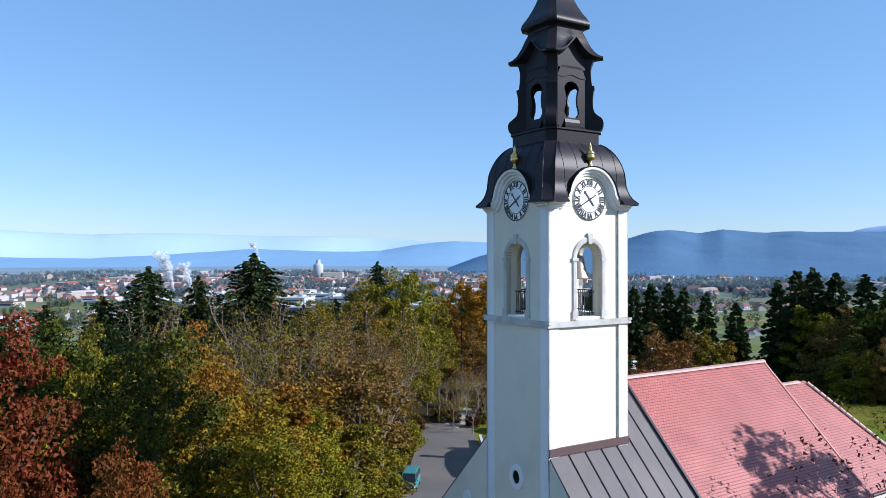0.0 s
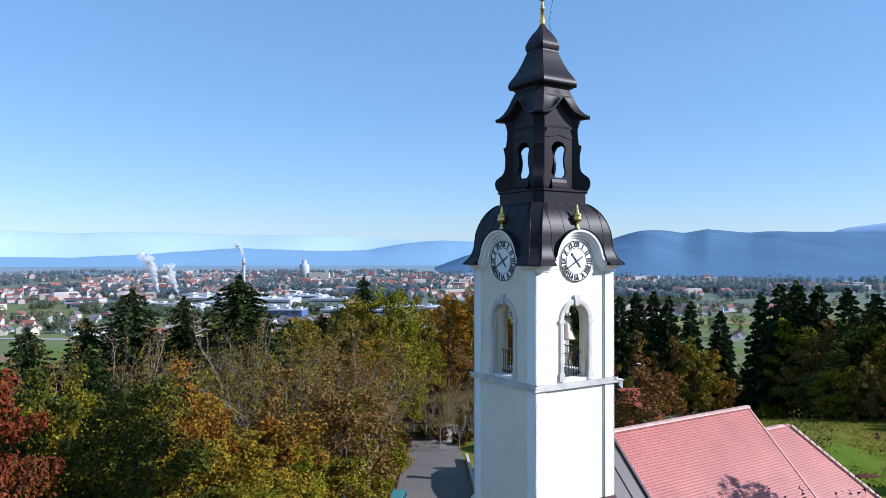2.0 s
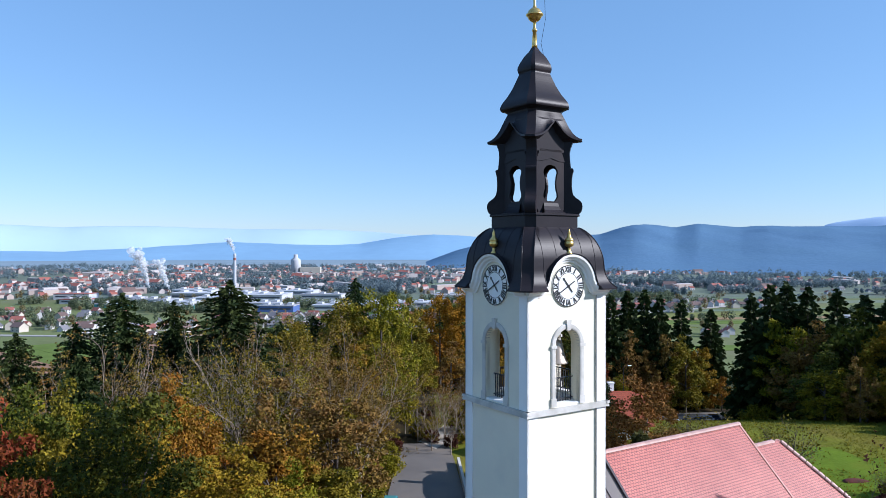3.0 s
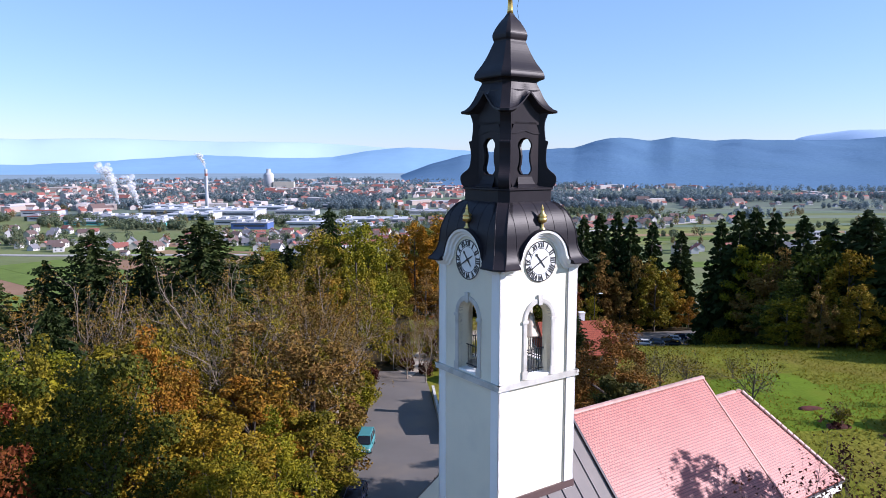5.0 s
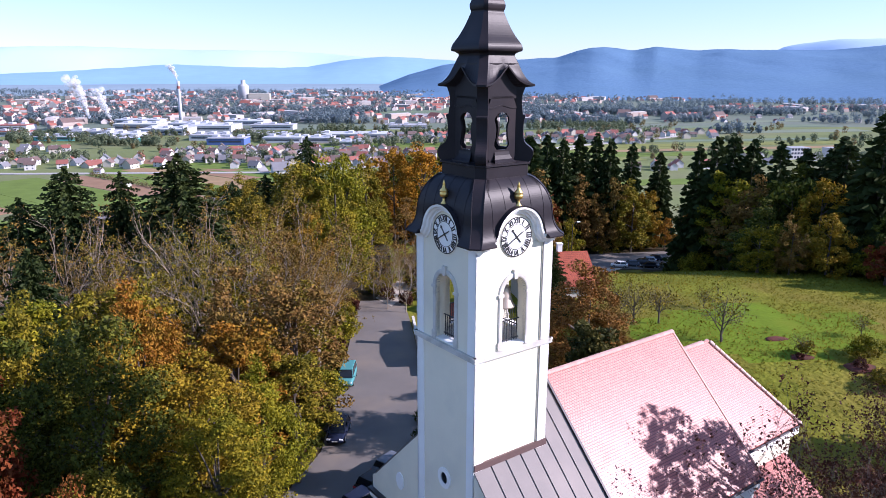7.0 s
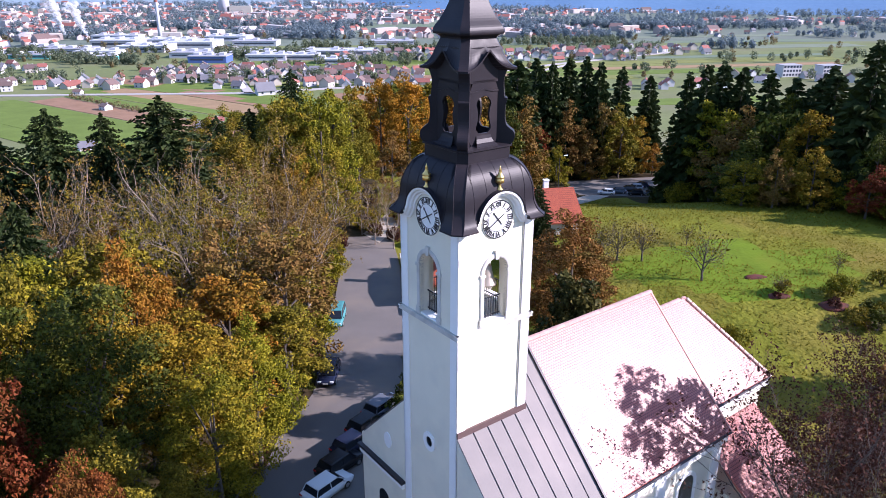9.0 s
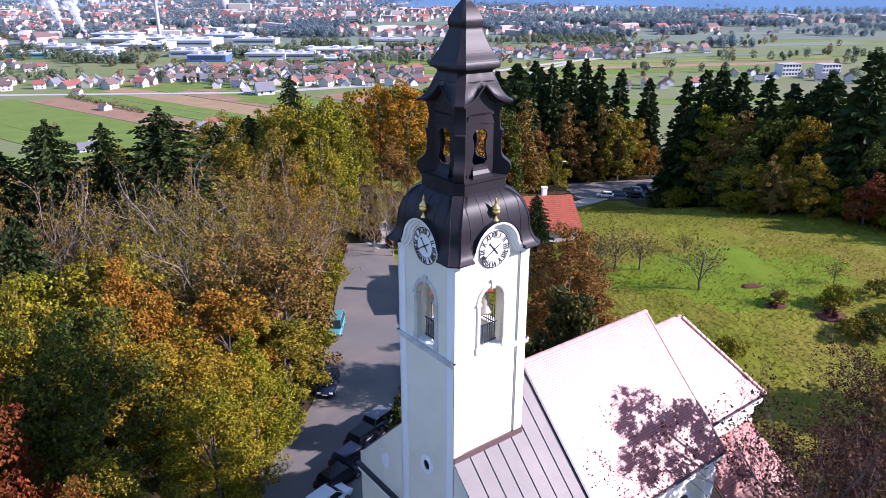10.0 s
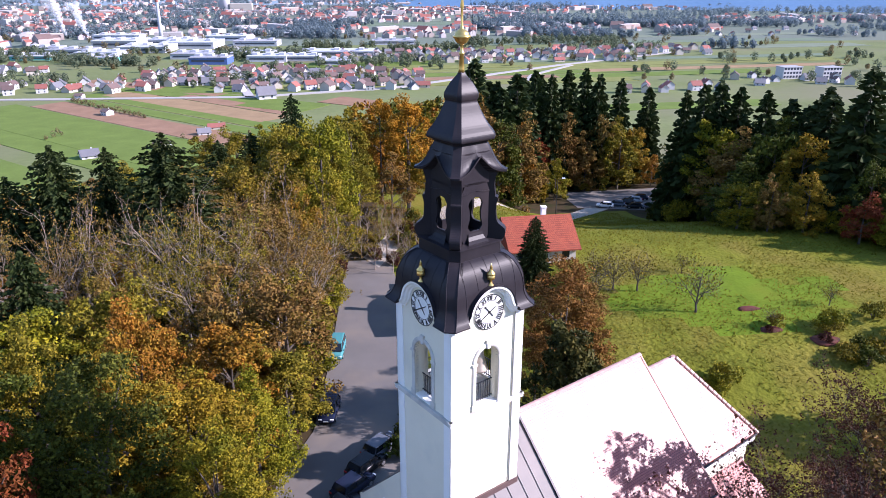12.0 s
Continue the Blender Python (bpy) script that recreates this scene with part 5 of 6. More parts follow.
# long strips before the road, side by side
for across, width, kind, start, length in ((0, 22, 1, 0, 190), (21, 17, 0, 12, 150), (37, 9, 1, 0, 170), (46, 5, 2, 0, 160), (50, 11, 1, 0, 150), (61, 17, 3, 8, 128), (77, 12, 0, 20, 110), (89, 13, 1, 10, 120), (-16, 14, 1, 0, 190), (-30, 13, 1, 0, 200), (-43, 12, 0, 10, 80), (-55, 14, 1, 0, 200), (-70, 16, 2, 0, 200)):
    # the strips' axis runs from upper-left to lower-right, 40 degrees off the road
    c, k = math.cos(radians(-42)), math.sin(radians(-42))
    mid = start + length / 2
    field(-182 + c * mid - k * across, 388 + k * mid + c * across - 8, length, width + 0.3, -42, kind)
for x, y, l, w, t, k in ((-137, 436, 100, 13, -34, 1), (-122, 441, 112, 15, -34, 0), (-86, 428, 60, 26, -12, 1), (-40, 372, 40, 26, -35, 1), (0, 374, 44, 20, -38, 0), (26, 366, 40, 14, -38, 2), (-10, 540, 130, 30, 2, 1), (50, 520, 120, 22, 3, 2),
                         (60, 440, 220, 18, 4, 2), (80, 462, 230, 12, 4, 0), (70, 480, 220, 16, 4, 1), (90, 500, 260, 14, 4, 2), (200, 470, 150, 18, 6, 1), (250, 500, 200, 14, 6, 3), (240, 530, 260, 20, 6, 2), (230, 560, 300, 16, 5, 1), (300, 640, 330, 30, 5, 2), (280, 700, 360, 25, 4, 1), (360, 770, 380, 26, 6, 2), (150, 350, 120, 18, 5, 1), (240, 1000, 500, 60, 5, 1), (420, 1100, 500, 50, 5, 2), (30, 1050, 260, 40, -4, 2), (-420, 1050, 300, 50, -4, 1)):
    field(x, y, l, w, t, k)

VROAD = hazy("valley_road", (0.34, 0.32, 0.3), 0.1)
for pts, w in (([(-420, 430), (-190, 402), (-60, 398), (20, 425), (140, 520), (260, 600)], 5.0), ([(-60, 398), (-75, 460), (-60, 560), (-120, 700)], 5.0), ([(95, 430), (110, 470), (150, 520)], 3.5)):
    st = []
    line = fill(pts, 20)
    for i, (x, y) in enumerate(line):
        d = (Vector(line[min(i + 1, len(line) - 1)]) - Vector(line[max(i - 1, 0)])).normalized()
        st.append(((x - d.y * w / 2, y + d.x * w / 2), (x + d.y * w / 2, y - d.x * w / 2)))
    ribbon("road", st, VROAD, "pale road across the valley fields", 0.45)

HWALL = [hazy("house_white", (0.5, 0.49, 0.49), 0.08, 0.2), hazy("house_cream", (0.46, 0.42, 0.36), 0.08, 0.2), hazy("house_grey", (0.45, 0.45, 0.45), 0.08, 0.2)]
HROOF = [mat("house_roof_red", (0.25, 0.085, 0.065), 0.8, vary=0.2, scale=0.5, fine=4, bump=0.0, obj_vary=0.5), mat("house_roof_brown", (0.13, 0.085, 0.075), 0.8, vary=0.2, scale=0.5, fine=4, bump=0.0, obj_vary=0.5), mat("house_roof_grey", (0.13, 0.128, 0.14), 0.8, vary=0.2, scale=0.5, fine=4, bump=0.0, obj_vary=0.5)]
PANE = hazy("far_window", (0.05, 0.06, 0.08), 0.1)


def house(l, w, eave, ridge, wall, roof, words):
    root = empty("house", Matrix.Identity(4), words, "house", "village houses")
    bm = bmesh.new()
    loft(bm, [[(x, y, z) for y, z in ((-w / 2, -0.6), (w / 2, -0.6), (w / 2, eave), (0, ridge - 0.15), (-w / 2, eave))] for x in (-l / 2, l / 2)])
    bmesh.ops.recalc_face_normals(bm, faces=bm.faces)
    part("wall", bm, wall, root)
    bm = bmesh.new()
    k = (ridge - eave) / (w / 2)
    for s in (-1, 1):
        loft(bm, [[(x, 0, ridge + 0.1), (x, s * (w / 2 + 0.7), eave - 0.7 * k + 0.1), (x, s * (w / 2 + 0.7), eave - 0.7 * k - 0.12), (x, 0, ridge - 0.12)] for x in (-l / 2 - 0.6, l / 2 + 0.6)])
    bmesh.ops.recalc_face_normals(bm, faces=bm.faces)
    rf = part("roof", bm, roof, root)
    bm = bmesh.new()
    box(bm, l * 0.18 - 0.35, l * 0.18 + 0.35, 0.6, 1.3, eave, ridge + 0.9)
    part("chimney", bm, HWALL[2], rf)
    for s in (-1, 1):
        for x in (-l / 4, l / 4):
            for z in ((1.0, 2.4), (3.7, 5.0)) if eave > 5 else ((1.0, 2.4),):
                bm = bmesh.new()
                y0, y1 = sorted((s * (w / 2 + 0.05), s * (w / 2 - 0.1)))
                box(bm, x - 0.6, x + 0.6, y0, y1, *z)
                part("window", bm, PANE, root)
    return root


kinds = [house(11, 9, 5.6, 9.3, HWALL[0], HROOF[0], "white two-storey house with a red tiled roof"), house(12, 9.5, 5.4, 9.0, HWALL[1], HROOF[1], "cream house with a brown tiled roof"), house(10, 8.5, 3.2, 7.2, HWALL[0], HROOF[2], "white house with a grey roof"), house(14, 9, 3.0, 6.2, HWALL[1], HROOF[0], "long cream house with a red roof"), house(9, 8, 5.6, 8.4, HWALL[0], HROOF[1], "white house with a dark brown roof")]
spots = []


def settle(cx, cy, rx, ry, n, gap=8.5):
    made = 0
    for _ in range(n * 40):
        if made >= n:
            break
        x, y = cx + rng.uniform(-rx, rx), cy + rng.uniform(-ry, ry)
        if any((x - a) ** 2 + (y - b) ** 2 < gap * gap for a, b in spots):
            continue
        spots.append((x, y))
        made += 1
        copy_thing(kinds[int(rng.choice(5, p=[0.2, 0.24, 0.26, 0.1, 0.2]))], pose(x, y, height(x, y), 0, 0, float(rng.choice([0, 90, 15, 105, -20, 70]) + rng.uniform(-8, 8))) @ Matrix.Diagonal((*([rng.uniform(0.46, 0.64)] * 3), 1)))


copy_thing(kinds[2], pose(-51, 394, VALLEY, 0, 0, 20) @ Matrix.Diagonal((0.9, 0.9, 0.9, 1)))
spots.append((-51, 384))
settle(-40, 462, 46, 44, 62)
settle(-95, 480, 40, 36, 40)
settle(-190, 440, 70, 22, 30)
settle(12, 452, 26, 34, 22)
settle(40, 590, 60, 34, 52)
settle(135, 575, 75, 34, 60)
settle(172, 402, 32, 9, 9)
settle(262, 428, 40, 18, 12)
settle(228, 615, 60, 35, 22, 16)
settle(-290, 500, 80, 50, 34)
settle(430, 800, 120, 50, 24, 22)
# field sheds among the strips
for k, x, y, t, size in ((3, -62.7, 316.3, 15, 0.5), (2, -65.6, 304.5, 20, 0.5), (4, -119, 353, -40, 0.5), (4, -149, 404, -10, 0.45), (2, -98.5, 267.4, 30, 0.6), (4, -76, 280, -30, 0.55)):
    copy_thing(kinds[k], pose(x, y, VALLEY, 0, 0, t) @ Matrix.Diagonal((size, size, size * 0.75, 1)))
for p in kinds:
    remove(p)

# works: flat-roofed halls, chimney, tower silo
FLAT = hazy("hall_white", (0.43, 0.44, 0.47), 0.08, 0.05)
BLUEH = hazy("hall_blue", (0.08, 0.13, 0.3), 0.1, 0.05)
GREENH = hazy("hall_teal", (0.12, 0.4, 0.4), 0.1, 0.05)
GREYR = hazy("hall_roof", (0.32, 0.32, 0.34), 0.12, 0.05)


def hall(x, y, l, w, h, turn, wall, roof=GREYR, words="large flat-roofed white factory hall"):
    l, w, h = l * 0.66, w * 0.85, h * 0.42
    root = empty("factory_hall", pose(x, y, VALLEY, 0, 0, turn), words, "factory", "works buildings")
    bm = bmesh.new()
    box(bm, -l / 2, l / 2, -w / 2, w / 2, -0.6, h)
    part("wall", bm, wall, root)
    bm = bmesh.new()
    box(bm, -l / 2 - 0.3, l / 2 + 0.3, -w / 2 - 0.3, w / 2 + 0.3, h, h + 0.6)
    rf = part("roof", bm, roof, root)
    for k in range(3):
        bm = bmesh.new()
        x0 = -l / 3 + k * l / 3
        box(bm, x0 - 2, x0 + 2, -w * 0.15, w * 0.2, h + 0.6, h + 2.2)
        part("rooflight", bm, FLAT, rf)
    bm = bmesh.new()
    box(bm, -l / 2 + 2, l / 2 - 2, -w / 2 - 0.12, -w / 2 + 0.1, h * 0.45, h * 0.72)
    part("window_band", bm, PANE, root)


for x, y, l, w, h, t, wl, rf in ((-235, 640, 55, 25, 9, -5, FLAT, GREYR), (-180, 655, 60, 40, 11, -5, FLAT, FLAT), (-150, 690, 70, 45, 12, -5, FLAT, FLAT), (-215, 700, 60, 40, 14, -5, GREYR, FLAT), (-250, 600, 45, 18, 7, -5, GREENH, FLAT), (-195, 585, 40, 18, 7, -5, GREENH, FLAT), (-110, 560, 42, 22, 11, -5, BLUEH, GREYR), (-70, 575, 45, 25, 9, -5, FLAT, FLAT), (-20, 610, 90, 30, 8, -3, GREYR, FLAT), (30, 700, 60, 24, 8, 0, FLAT, GREYR), (-130, 760, 60, 30, 10, -5, FLAT, FLAT), (-60, 800, 70, 26, 9, -5, GREYR, FLAT), (-330, 700, 50, 25, 12, 0, FLAT, HROOF[0]), (-300, 640, 40, 16, 9, -6, FLAT, HROOF[0]), (-380, 620, 50, 18, 12, -6, HWALL[1], HROOF[0]), (-205, 615, 50, 26, 9, -5, FLAT, FLAT), (-130, 600, 46, 30, 9, -5, FLAT, GREYR), (-85, 605, 50, 26, 8, -5, FLAT, FLAT), (-45, 575, 40, 22, 8, -4, GREYR, FLAT), (-265, 660, 40, 24, 9, -5, FLAT, GREYR), (-175, 720, 60, 30, 11, -5, FLAT, FLAT), (-95, 700, 60, 26, 10, -5, FLAT, GREYR), (-240, 780, 70, 26, 10, -5, FLAT, FLAT), (-20, 545, 36, 18, 7, -4, FLAT, FLAT)):
    hall(x, y, l, w, h, t, wl, rf, "long teal factory hall with a white roof" if wl is GREENH else "large blue-clad flat-roofed factory hall" if wl is BLUEH else "large flat-roofed white factory hall")
for x, y, l, w, h, t in ((268, 440, 13, 8, 7.0, 6), (292, 436, 13, 8, 7.0, 6)):
    root = empty("apartment_block", pose(x, y, VALLEY, 0, 0, t), "white flat-roofed apartment block", "apartment block")
    bm = bmesh.new()
    box(bm, -l / 2, l / 2, -w / 2, w / 2, -0.6, h)
    part("wall", bm, HWALL[0], root)
    bm = bmesh.new()
    box(bm, -l / 2 - 0.4, l / 2 + 0.4, -w / 2 - 0.4, w / 2 + 0.4, h, h + 0.4)
    part("roof", bm, GREYR, root)
    for k in range(6):
        for f in range(3):
            bm = bmesh.new()
            xx = -l / 2 + (k + 0.5) * l / 6
            box(bm, xx - 0.7, xx + 0.7, -w / 2 - 0.08, -w / 2 + 0.1, 0.8 + 2.4 * f, 2.1 + 2.4 * f)
            part("window", bm, PANE, root)

chim = empty("factory_chimney", pose(-193, 752, VALLEY), "tall slender white factory chimney", "chimney")
bm = bmesh.new()
lathe(bm, [(2.0, -0.5), (1.7, 15), (1.4, 40), (1.5, 41), (1.5, 43)], 18)
part("shaft", bm, FLAT, chim, "", None, True)
bm = bmesh.new()
lathe(bm, [(1.52, 36), (1.52, 38.5)], 18)
part("band", bm, HROOF[0], chim, "red warning band")
silo = empty("tower_silo", pose(-226, 1305, VALLEY), "pale round silo tower above the town", "silo")
bm = bmesh.new()
lathe(bm, [(9, -0.5), (9, 26), (8.4, 28), (4, 31), (3.8, 36), (3.4, 37)], 20)
part("drum", bm, FLAT, silo, "", None, True)
bm = bmesh.new()
box(bm, 9, 45, -8, 8, -0.5, 14)
part("annexe", bm, HWALL[1], silo)


def steam(x, y, z, hgt, drift, seed, words):
    """A plume as a heap of soft round puffs that widen as they rise."""
    g = np.random.default_rng(seed)
    bm = bmesh.new()
    for i in range(90):
        t = g.uniform(0, 1) ** 0.75
        r = hgt * (0.025 + 0.07 * t) * g.uniform(0.6, 1.3)
        spread_ = hgt * (0.01 + 0.1 * t)
        m = Matrix.Translation((x + drift * t ** 1.4 + math.sin(t * 9 + seed) * hgt * 0.03 + g.normal() * spread_, y + g.normal() * spread_, z + hgt * t + g.normal() * spread_ * 0.5)) @ Matrix.Diagonal((r, r, r * 0.85, 1))
        bmesh.ops.create_icosphere(bm, subdivisions=2, radius=1.0, matrix=m)
    ob = part("steam", bm, STEAM, None, "", None, True)
    return tagged(ob, words, "steam", kind="stuff")


STEAM = bpy.data.materials.new("steam")
STEAM.use_nodes = True
sn, sl = STEAM.node_tree.nodes, STEAM.node_tree.links
clear, milk, blend = sn.new("ShaderNodeBsdfTransparent"), sn.new("ShaderNodeBsdfTranslucent"), sn.new("ShaderNodeMixShader")
soft = sn.new("ShaderNodeBsdfDiffuse")
both = sn.new("ShaderNodeMixShader")
milk.inputs["Color"].default_value = soft.inputs["Color"].default_value = (0.93, 0.94, 0.96, 1)
sl.new(milk.outputs[0], both.inputs[1])
sl.new(soft.outputs[0], both.inputs[2])
blend.inputs["Fac"].default_value = 0.27
sl.new(clear.outputs[0], blend.inputs[1])
sl.new(both.outputs[0], blend.inputs[2])
sl.new(blend.outputs[0], sn["Material Output"].inputs["Surface"])
steam(-262, 700, VALLEY + 10, 36, -12, 1, "white steam rising from the factory roofs")
steam(-240, 690, VALLEY + 10, 26, -9, 2, "white steam rising from the factory roofs")
steam(-193, 752, VALLEY + 43, 15, -7, 3, "white steam leaving the factory chimney")

# the far town and the valley's trees
def far_town():
    verts, faces, mi = [], [], []
    g = np.random.default_rng(21)
    centres = [(-260, 900, 260, 130, 200), (-150, 1150, 420, 160, 300), (-420, 820, 150, 130, 80), (120, 820, 120, 60, 60), (260, 860, 160, 50, 70), (100, 1300, 300, 120, 150), (620, 1000, 160, 60, 70), (-500, 1400, 400, 160, 200), (350, 1350, 260, 60, 80), (-100, 1700, 600, 150, 160)]
    for cx, cy, rx, ry, n in centres:
        for _ in range(int(n * 1.1)):
            x, y = cx + g.uniform(-rx, rx), cy + g.uniform(-ry, ry)
            l, w, e = g.uniform(5, 9), g.uniform(5, 6.5), g.uniform(2.5, 4.2)
            if g.uniform() < 0.12:
                l, w, e = g.uniform(14, 34), g.uniform(8, 12), g.uniform(4, 7)
            r = e + (w * 0.36 if e < 7.2 and l < 20 else 0.6)
            t = g.uniform(0, 3.14)
            c, s, z = math.cos(t), math.sin(t), height(x, y)
            b = len(verts)
            for px in (-l / 2, l / 2):
                for py, pz in ((-w / 2, -1), (w / 2, -1), (w / 2, e), (0, r), (-w / 2, e)):
                    verts.append((x + c * px - s * py, y + s * px + c * py, z + pz))
            faces += [(b, b + 1, b + 2, b + 3, b + 4), (b + 9, b + 8, b + 7, b + 6, b + 5), (b + 1, b + 6, b + 7, b + 2), (b, b + 4, b + 9, b + 5), (b + 2, b + 7, b + 8, b + 3), (b + 4, b + 3, b + 8, b + 9)]
            k = int(g.integers(2))
            rf = 2 + int(g.choice([0, 0, 0, 1])) if l < 20 else 0
            mi += [k, k, k, k, rf, rf]
    ob = raw("far_houses", verts, faces, hazy("far_wall_pale", (0.44, 0.4, 0.39), 0.1, 0.2))
    for m in (hazy("far_wall_cream", (0.36, 0.3, 0.27), 0.1, 0.2), HROOF[0], HROOF[1], HROOF[2]):
        ob.data.materials.append(m)
    ob.data.polygons.foreach_set("material_index", mi)
    tagged(ob, "distant town of small white and red-roofed houses", "town", kind="stuff")


far_town()
# valley haze is mixed into the first two leaf colours, bluer farther off
FARLEAF = [leaf_mat("hazed_valley_leaves", (0.105, 0.14, 0.085), (0.155, 0.175, 0.1), 0.3, 0.4), leaf_mat("hazed_distant_leaves", (0.14, 0.195, 0.215), (0.175, 0.22, 0.225), 0.25, 0.4), leaf_mat("valley_autumn_leaves", (0.2, 0.15, 0.07), (0.16, 0.15, 0.07), 0.4, 0.4)]


def tree_belt(name, spots_, hgt, per, material, words, seed):
    g = np.random.default_rng(seed)
    xy = np.array(spots_)
    n = len(xy)
    z = np.array([height(*p) for p in xy])
    h = hgt * g.uniform(0.6, 1.3, n)
    idx = np.repeat(np.arange(n), per)
    v = g.normal(size=(len(idx), 3))
    v /= np.linalg.norm(v, axis=1)[:, None]
    v *= g.uniform(0.55, 1.05, len(idx))[:, None]
    p = np.stack([xy[idx, 0] + v[:, 0] * h[idx] * 0.38, xy[idx, 1] + v[:, 1] * h[idx] * 0.38, z[idx] + h[idx] * (0.52 + 0.5 * v[:, 2])], 1)
    a, b = leaf_axes(g, len(idx), hgt * 0.17, 0.4, v, 3.0)
    return tagged(tris(name, p, a, b, material), words, "trees", kind="stuff")


def belt(boxes, n, seed, clump=0.012, keep=-0.05):
    g = np.random.default_rng(seed)
    out = []
    for x0, x1, y0, y1, share in boxes:
        got = 0
        for _ in range(int(n * share * 8)):
            if got >= n * share:
                break
            x, y = g.uniform(x0, x1), g.uniform(y0, y1)
            if noise.noise(Vector((x * clump, y * clump * 1.6, seed))) > keep:
                out.append((x, y))
                got += 1
    return out


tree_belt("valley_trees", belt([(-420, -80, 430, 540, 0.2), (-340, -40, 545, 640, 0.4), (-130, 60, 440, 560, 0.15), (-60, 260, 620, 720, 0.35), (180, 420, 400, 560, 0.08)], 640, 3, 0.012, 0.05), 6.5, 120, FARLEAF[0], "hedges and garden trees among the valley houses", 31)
tree_belt("field_hedges", [(-149 + 50 * t + 0.8 * math.sin(9 * i), 393 - 50 * t) for i, t in enumerate(np.linspace(0, 1, 40))] + [(-126 + 1.5 * (i % 3), 300 + 4 * i) for i in range(4)] + [(-72 + 9 * (i % 5) + i, 296 + 7 * (i // 5)) for i in range(10)], 2.6, 60, FARLEAF[2], "low brown hedge and scattered bushes between the strip fields", 35)
tree_belt("valley_autumn_trees", belt([(-420, 420, 440, 800, 1.0)], 160, 4, 0.02), 6, 110, FARLEAF[2], "autumn-coloured trees among the valley houses", 32)
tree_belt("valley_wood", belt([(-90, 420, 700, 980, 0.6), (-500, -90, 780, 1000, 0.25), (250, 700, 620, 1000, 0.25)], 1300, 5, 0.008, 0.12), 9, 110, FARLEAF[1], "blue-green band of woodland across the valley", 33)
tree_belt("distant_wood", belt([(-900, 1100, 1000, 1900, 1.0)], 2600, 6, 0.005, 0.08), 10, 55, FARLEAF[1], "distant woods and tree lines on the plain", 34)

# ---------------------------------------------------------------- hills all round
def hills(name, r0, r1, base_az, crest, material, words, seed, rough=0.12, rows=14, step=0.35):
    """A range seen from the hilltop: crest(az) is its height over the plain at each bearing."""
    az0, az1 = base_az
    n = int((az1 - az0) / step)
    verts, faces = [], []
    for j in range(rows + 1):
        t = j / rows
        for i in range(n + 1):
            az = az0 + (az1 - az0) * i / n
            a = radians(90 - az)
            wob = 1 + 0.04 * noise.noise(Vector((az * 0.1, seed, 0)))
            r = (r0 + (r1 - r0) * t) * wob
            x, y = r * math.cos(a), r * math.sin(a)
            h = crest(az) * (ss(0.0, 1.0, t) ** 0.85)
            fold = noise.fractal(Vector((x * 0.0034, y * 0.0018, seed)), 0.9, 2.1, 5)
            h *= 1 + rough * fold * (3.2 * t * (1 - t) + 0.1)
            h += (2.5 * noise.noise(Vector((x * 0.0035, y * 0.0035, seed))) + 3.0 * noise.noise(Vector((x * 0.012, y * 0.012, seed)))) * t
            verts.append((x, y, VALLEY - 3 + max(0, 0.95 * h)))
    w = n + 1
    for j in range(rows):
        for i in range(n):
            faces.append((j * w + i, j * w + i + 1, (j + 1) * w + i + 1, (j + 1) * w + i))
    ob = raw(name, verts, faces, material, smooth=True)
    return tagged(ob, words, "hills", kind="structure")


def bumps(knots):
    xs, hs = [k[0] for k in knots], [k[1] for k in knots]
    return lambda az: float(np.interp(az, xs, hs))


# aerial haze is put into these base colours, bluer and paler with distance
NEARHILL = mat("hazed_wooded_hill", (0.095, 0.175, 0.275), 0.95, vary=0.1, scale=0.005, fine=0.09, bump=0.35, stain=(0.1, 0.185, 0.28), spec=0.05, bdist=4.0)
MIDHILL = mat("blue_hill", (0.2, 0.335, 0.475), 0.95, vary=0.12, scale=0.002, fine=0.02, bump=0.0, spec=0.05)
FARHILL = mat("haze_pale_hill", (0.38, 0.5, 0.66), 0.95, vary=0.05, scale=0.001, fine=0.01, bump=0.0, spec=0.05)
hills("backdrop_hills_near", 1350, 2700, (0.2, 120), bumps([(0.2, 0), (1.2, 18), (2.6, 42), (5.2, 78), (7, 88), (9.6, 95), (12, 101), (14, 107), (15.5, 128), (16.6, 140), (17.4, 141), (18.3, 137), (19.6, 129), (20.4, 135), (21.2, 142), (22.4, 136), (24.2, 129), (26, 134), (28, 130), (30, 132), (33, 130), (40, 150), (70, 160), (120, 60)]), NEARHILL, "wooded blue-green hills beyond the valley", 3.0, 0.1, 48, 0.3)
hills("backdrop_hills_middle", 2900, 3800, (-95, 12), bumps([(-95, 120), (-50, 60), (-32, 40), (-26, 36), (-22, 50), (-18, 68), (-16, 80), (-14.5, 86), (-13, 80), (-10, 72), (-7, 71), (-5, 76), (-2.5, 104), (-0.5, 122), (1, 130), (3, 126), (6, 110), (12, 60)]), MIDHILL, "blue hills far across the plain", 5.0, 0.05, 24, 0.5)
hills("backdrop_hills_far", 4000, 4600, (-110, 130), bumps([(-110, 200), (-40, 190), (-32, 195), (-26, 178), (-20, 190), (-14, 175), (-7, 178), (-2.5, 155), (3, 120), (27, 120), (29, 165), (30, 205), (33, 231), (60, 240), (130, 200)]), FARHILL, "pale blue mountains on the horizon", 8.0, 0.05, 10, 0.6)

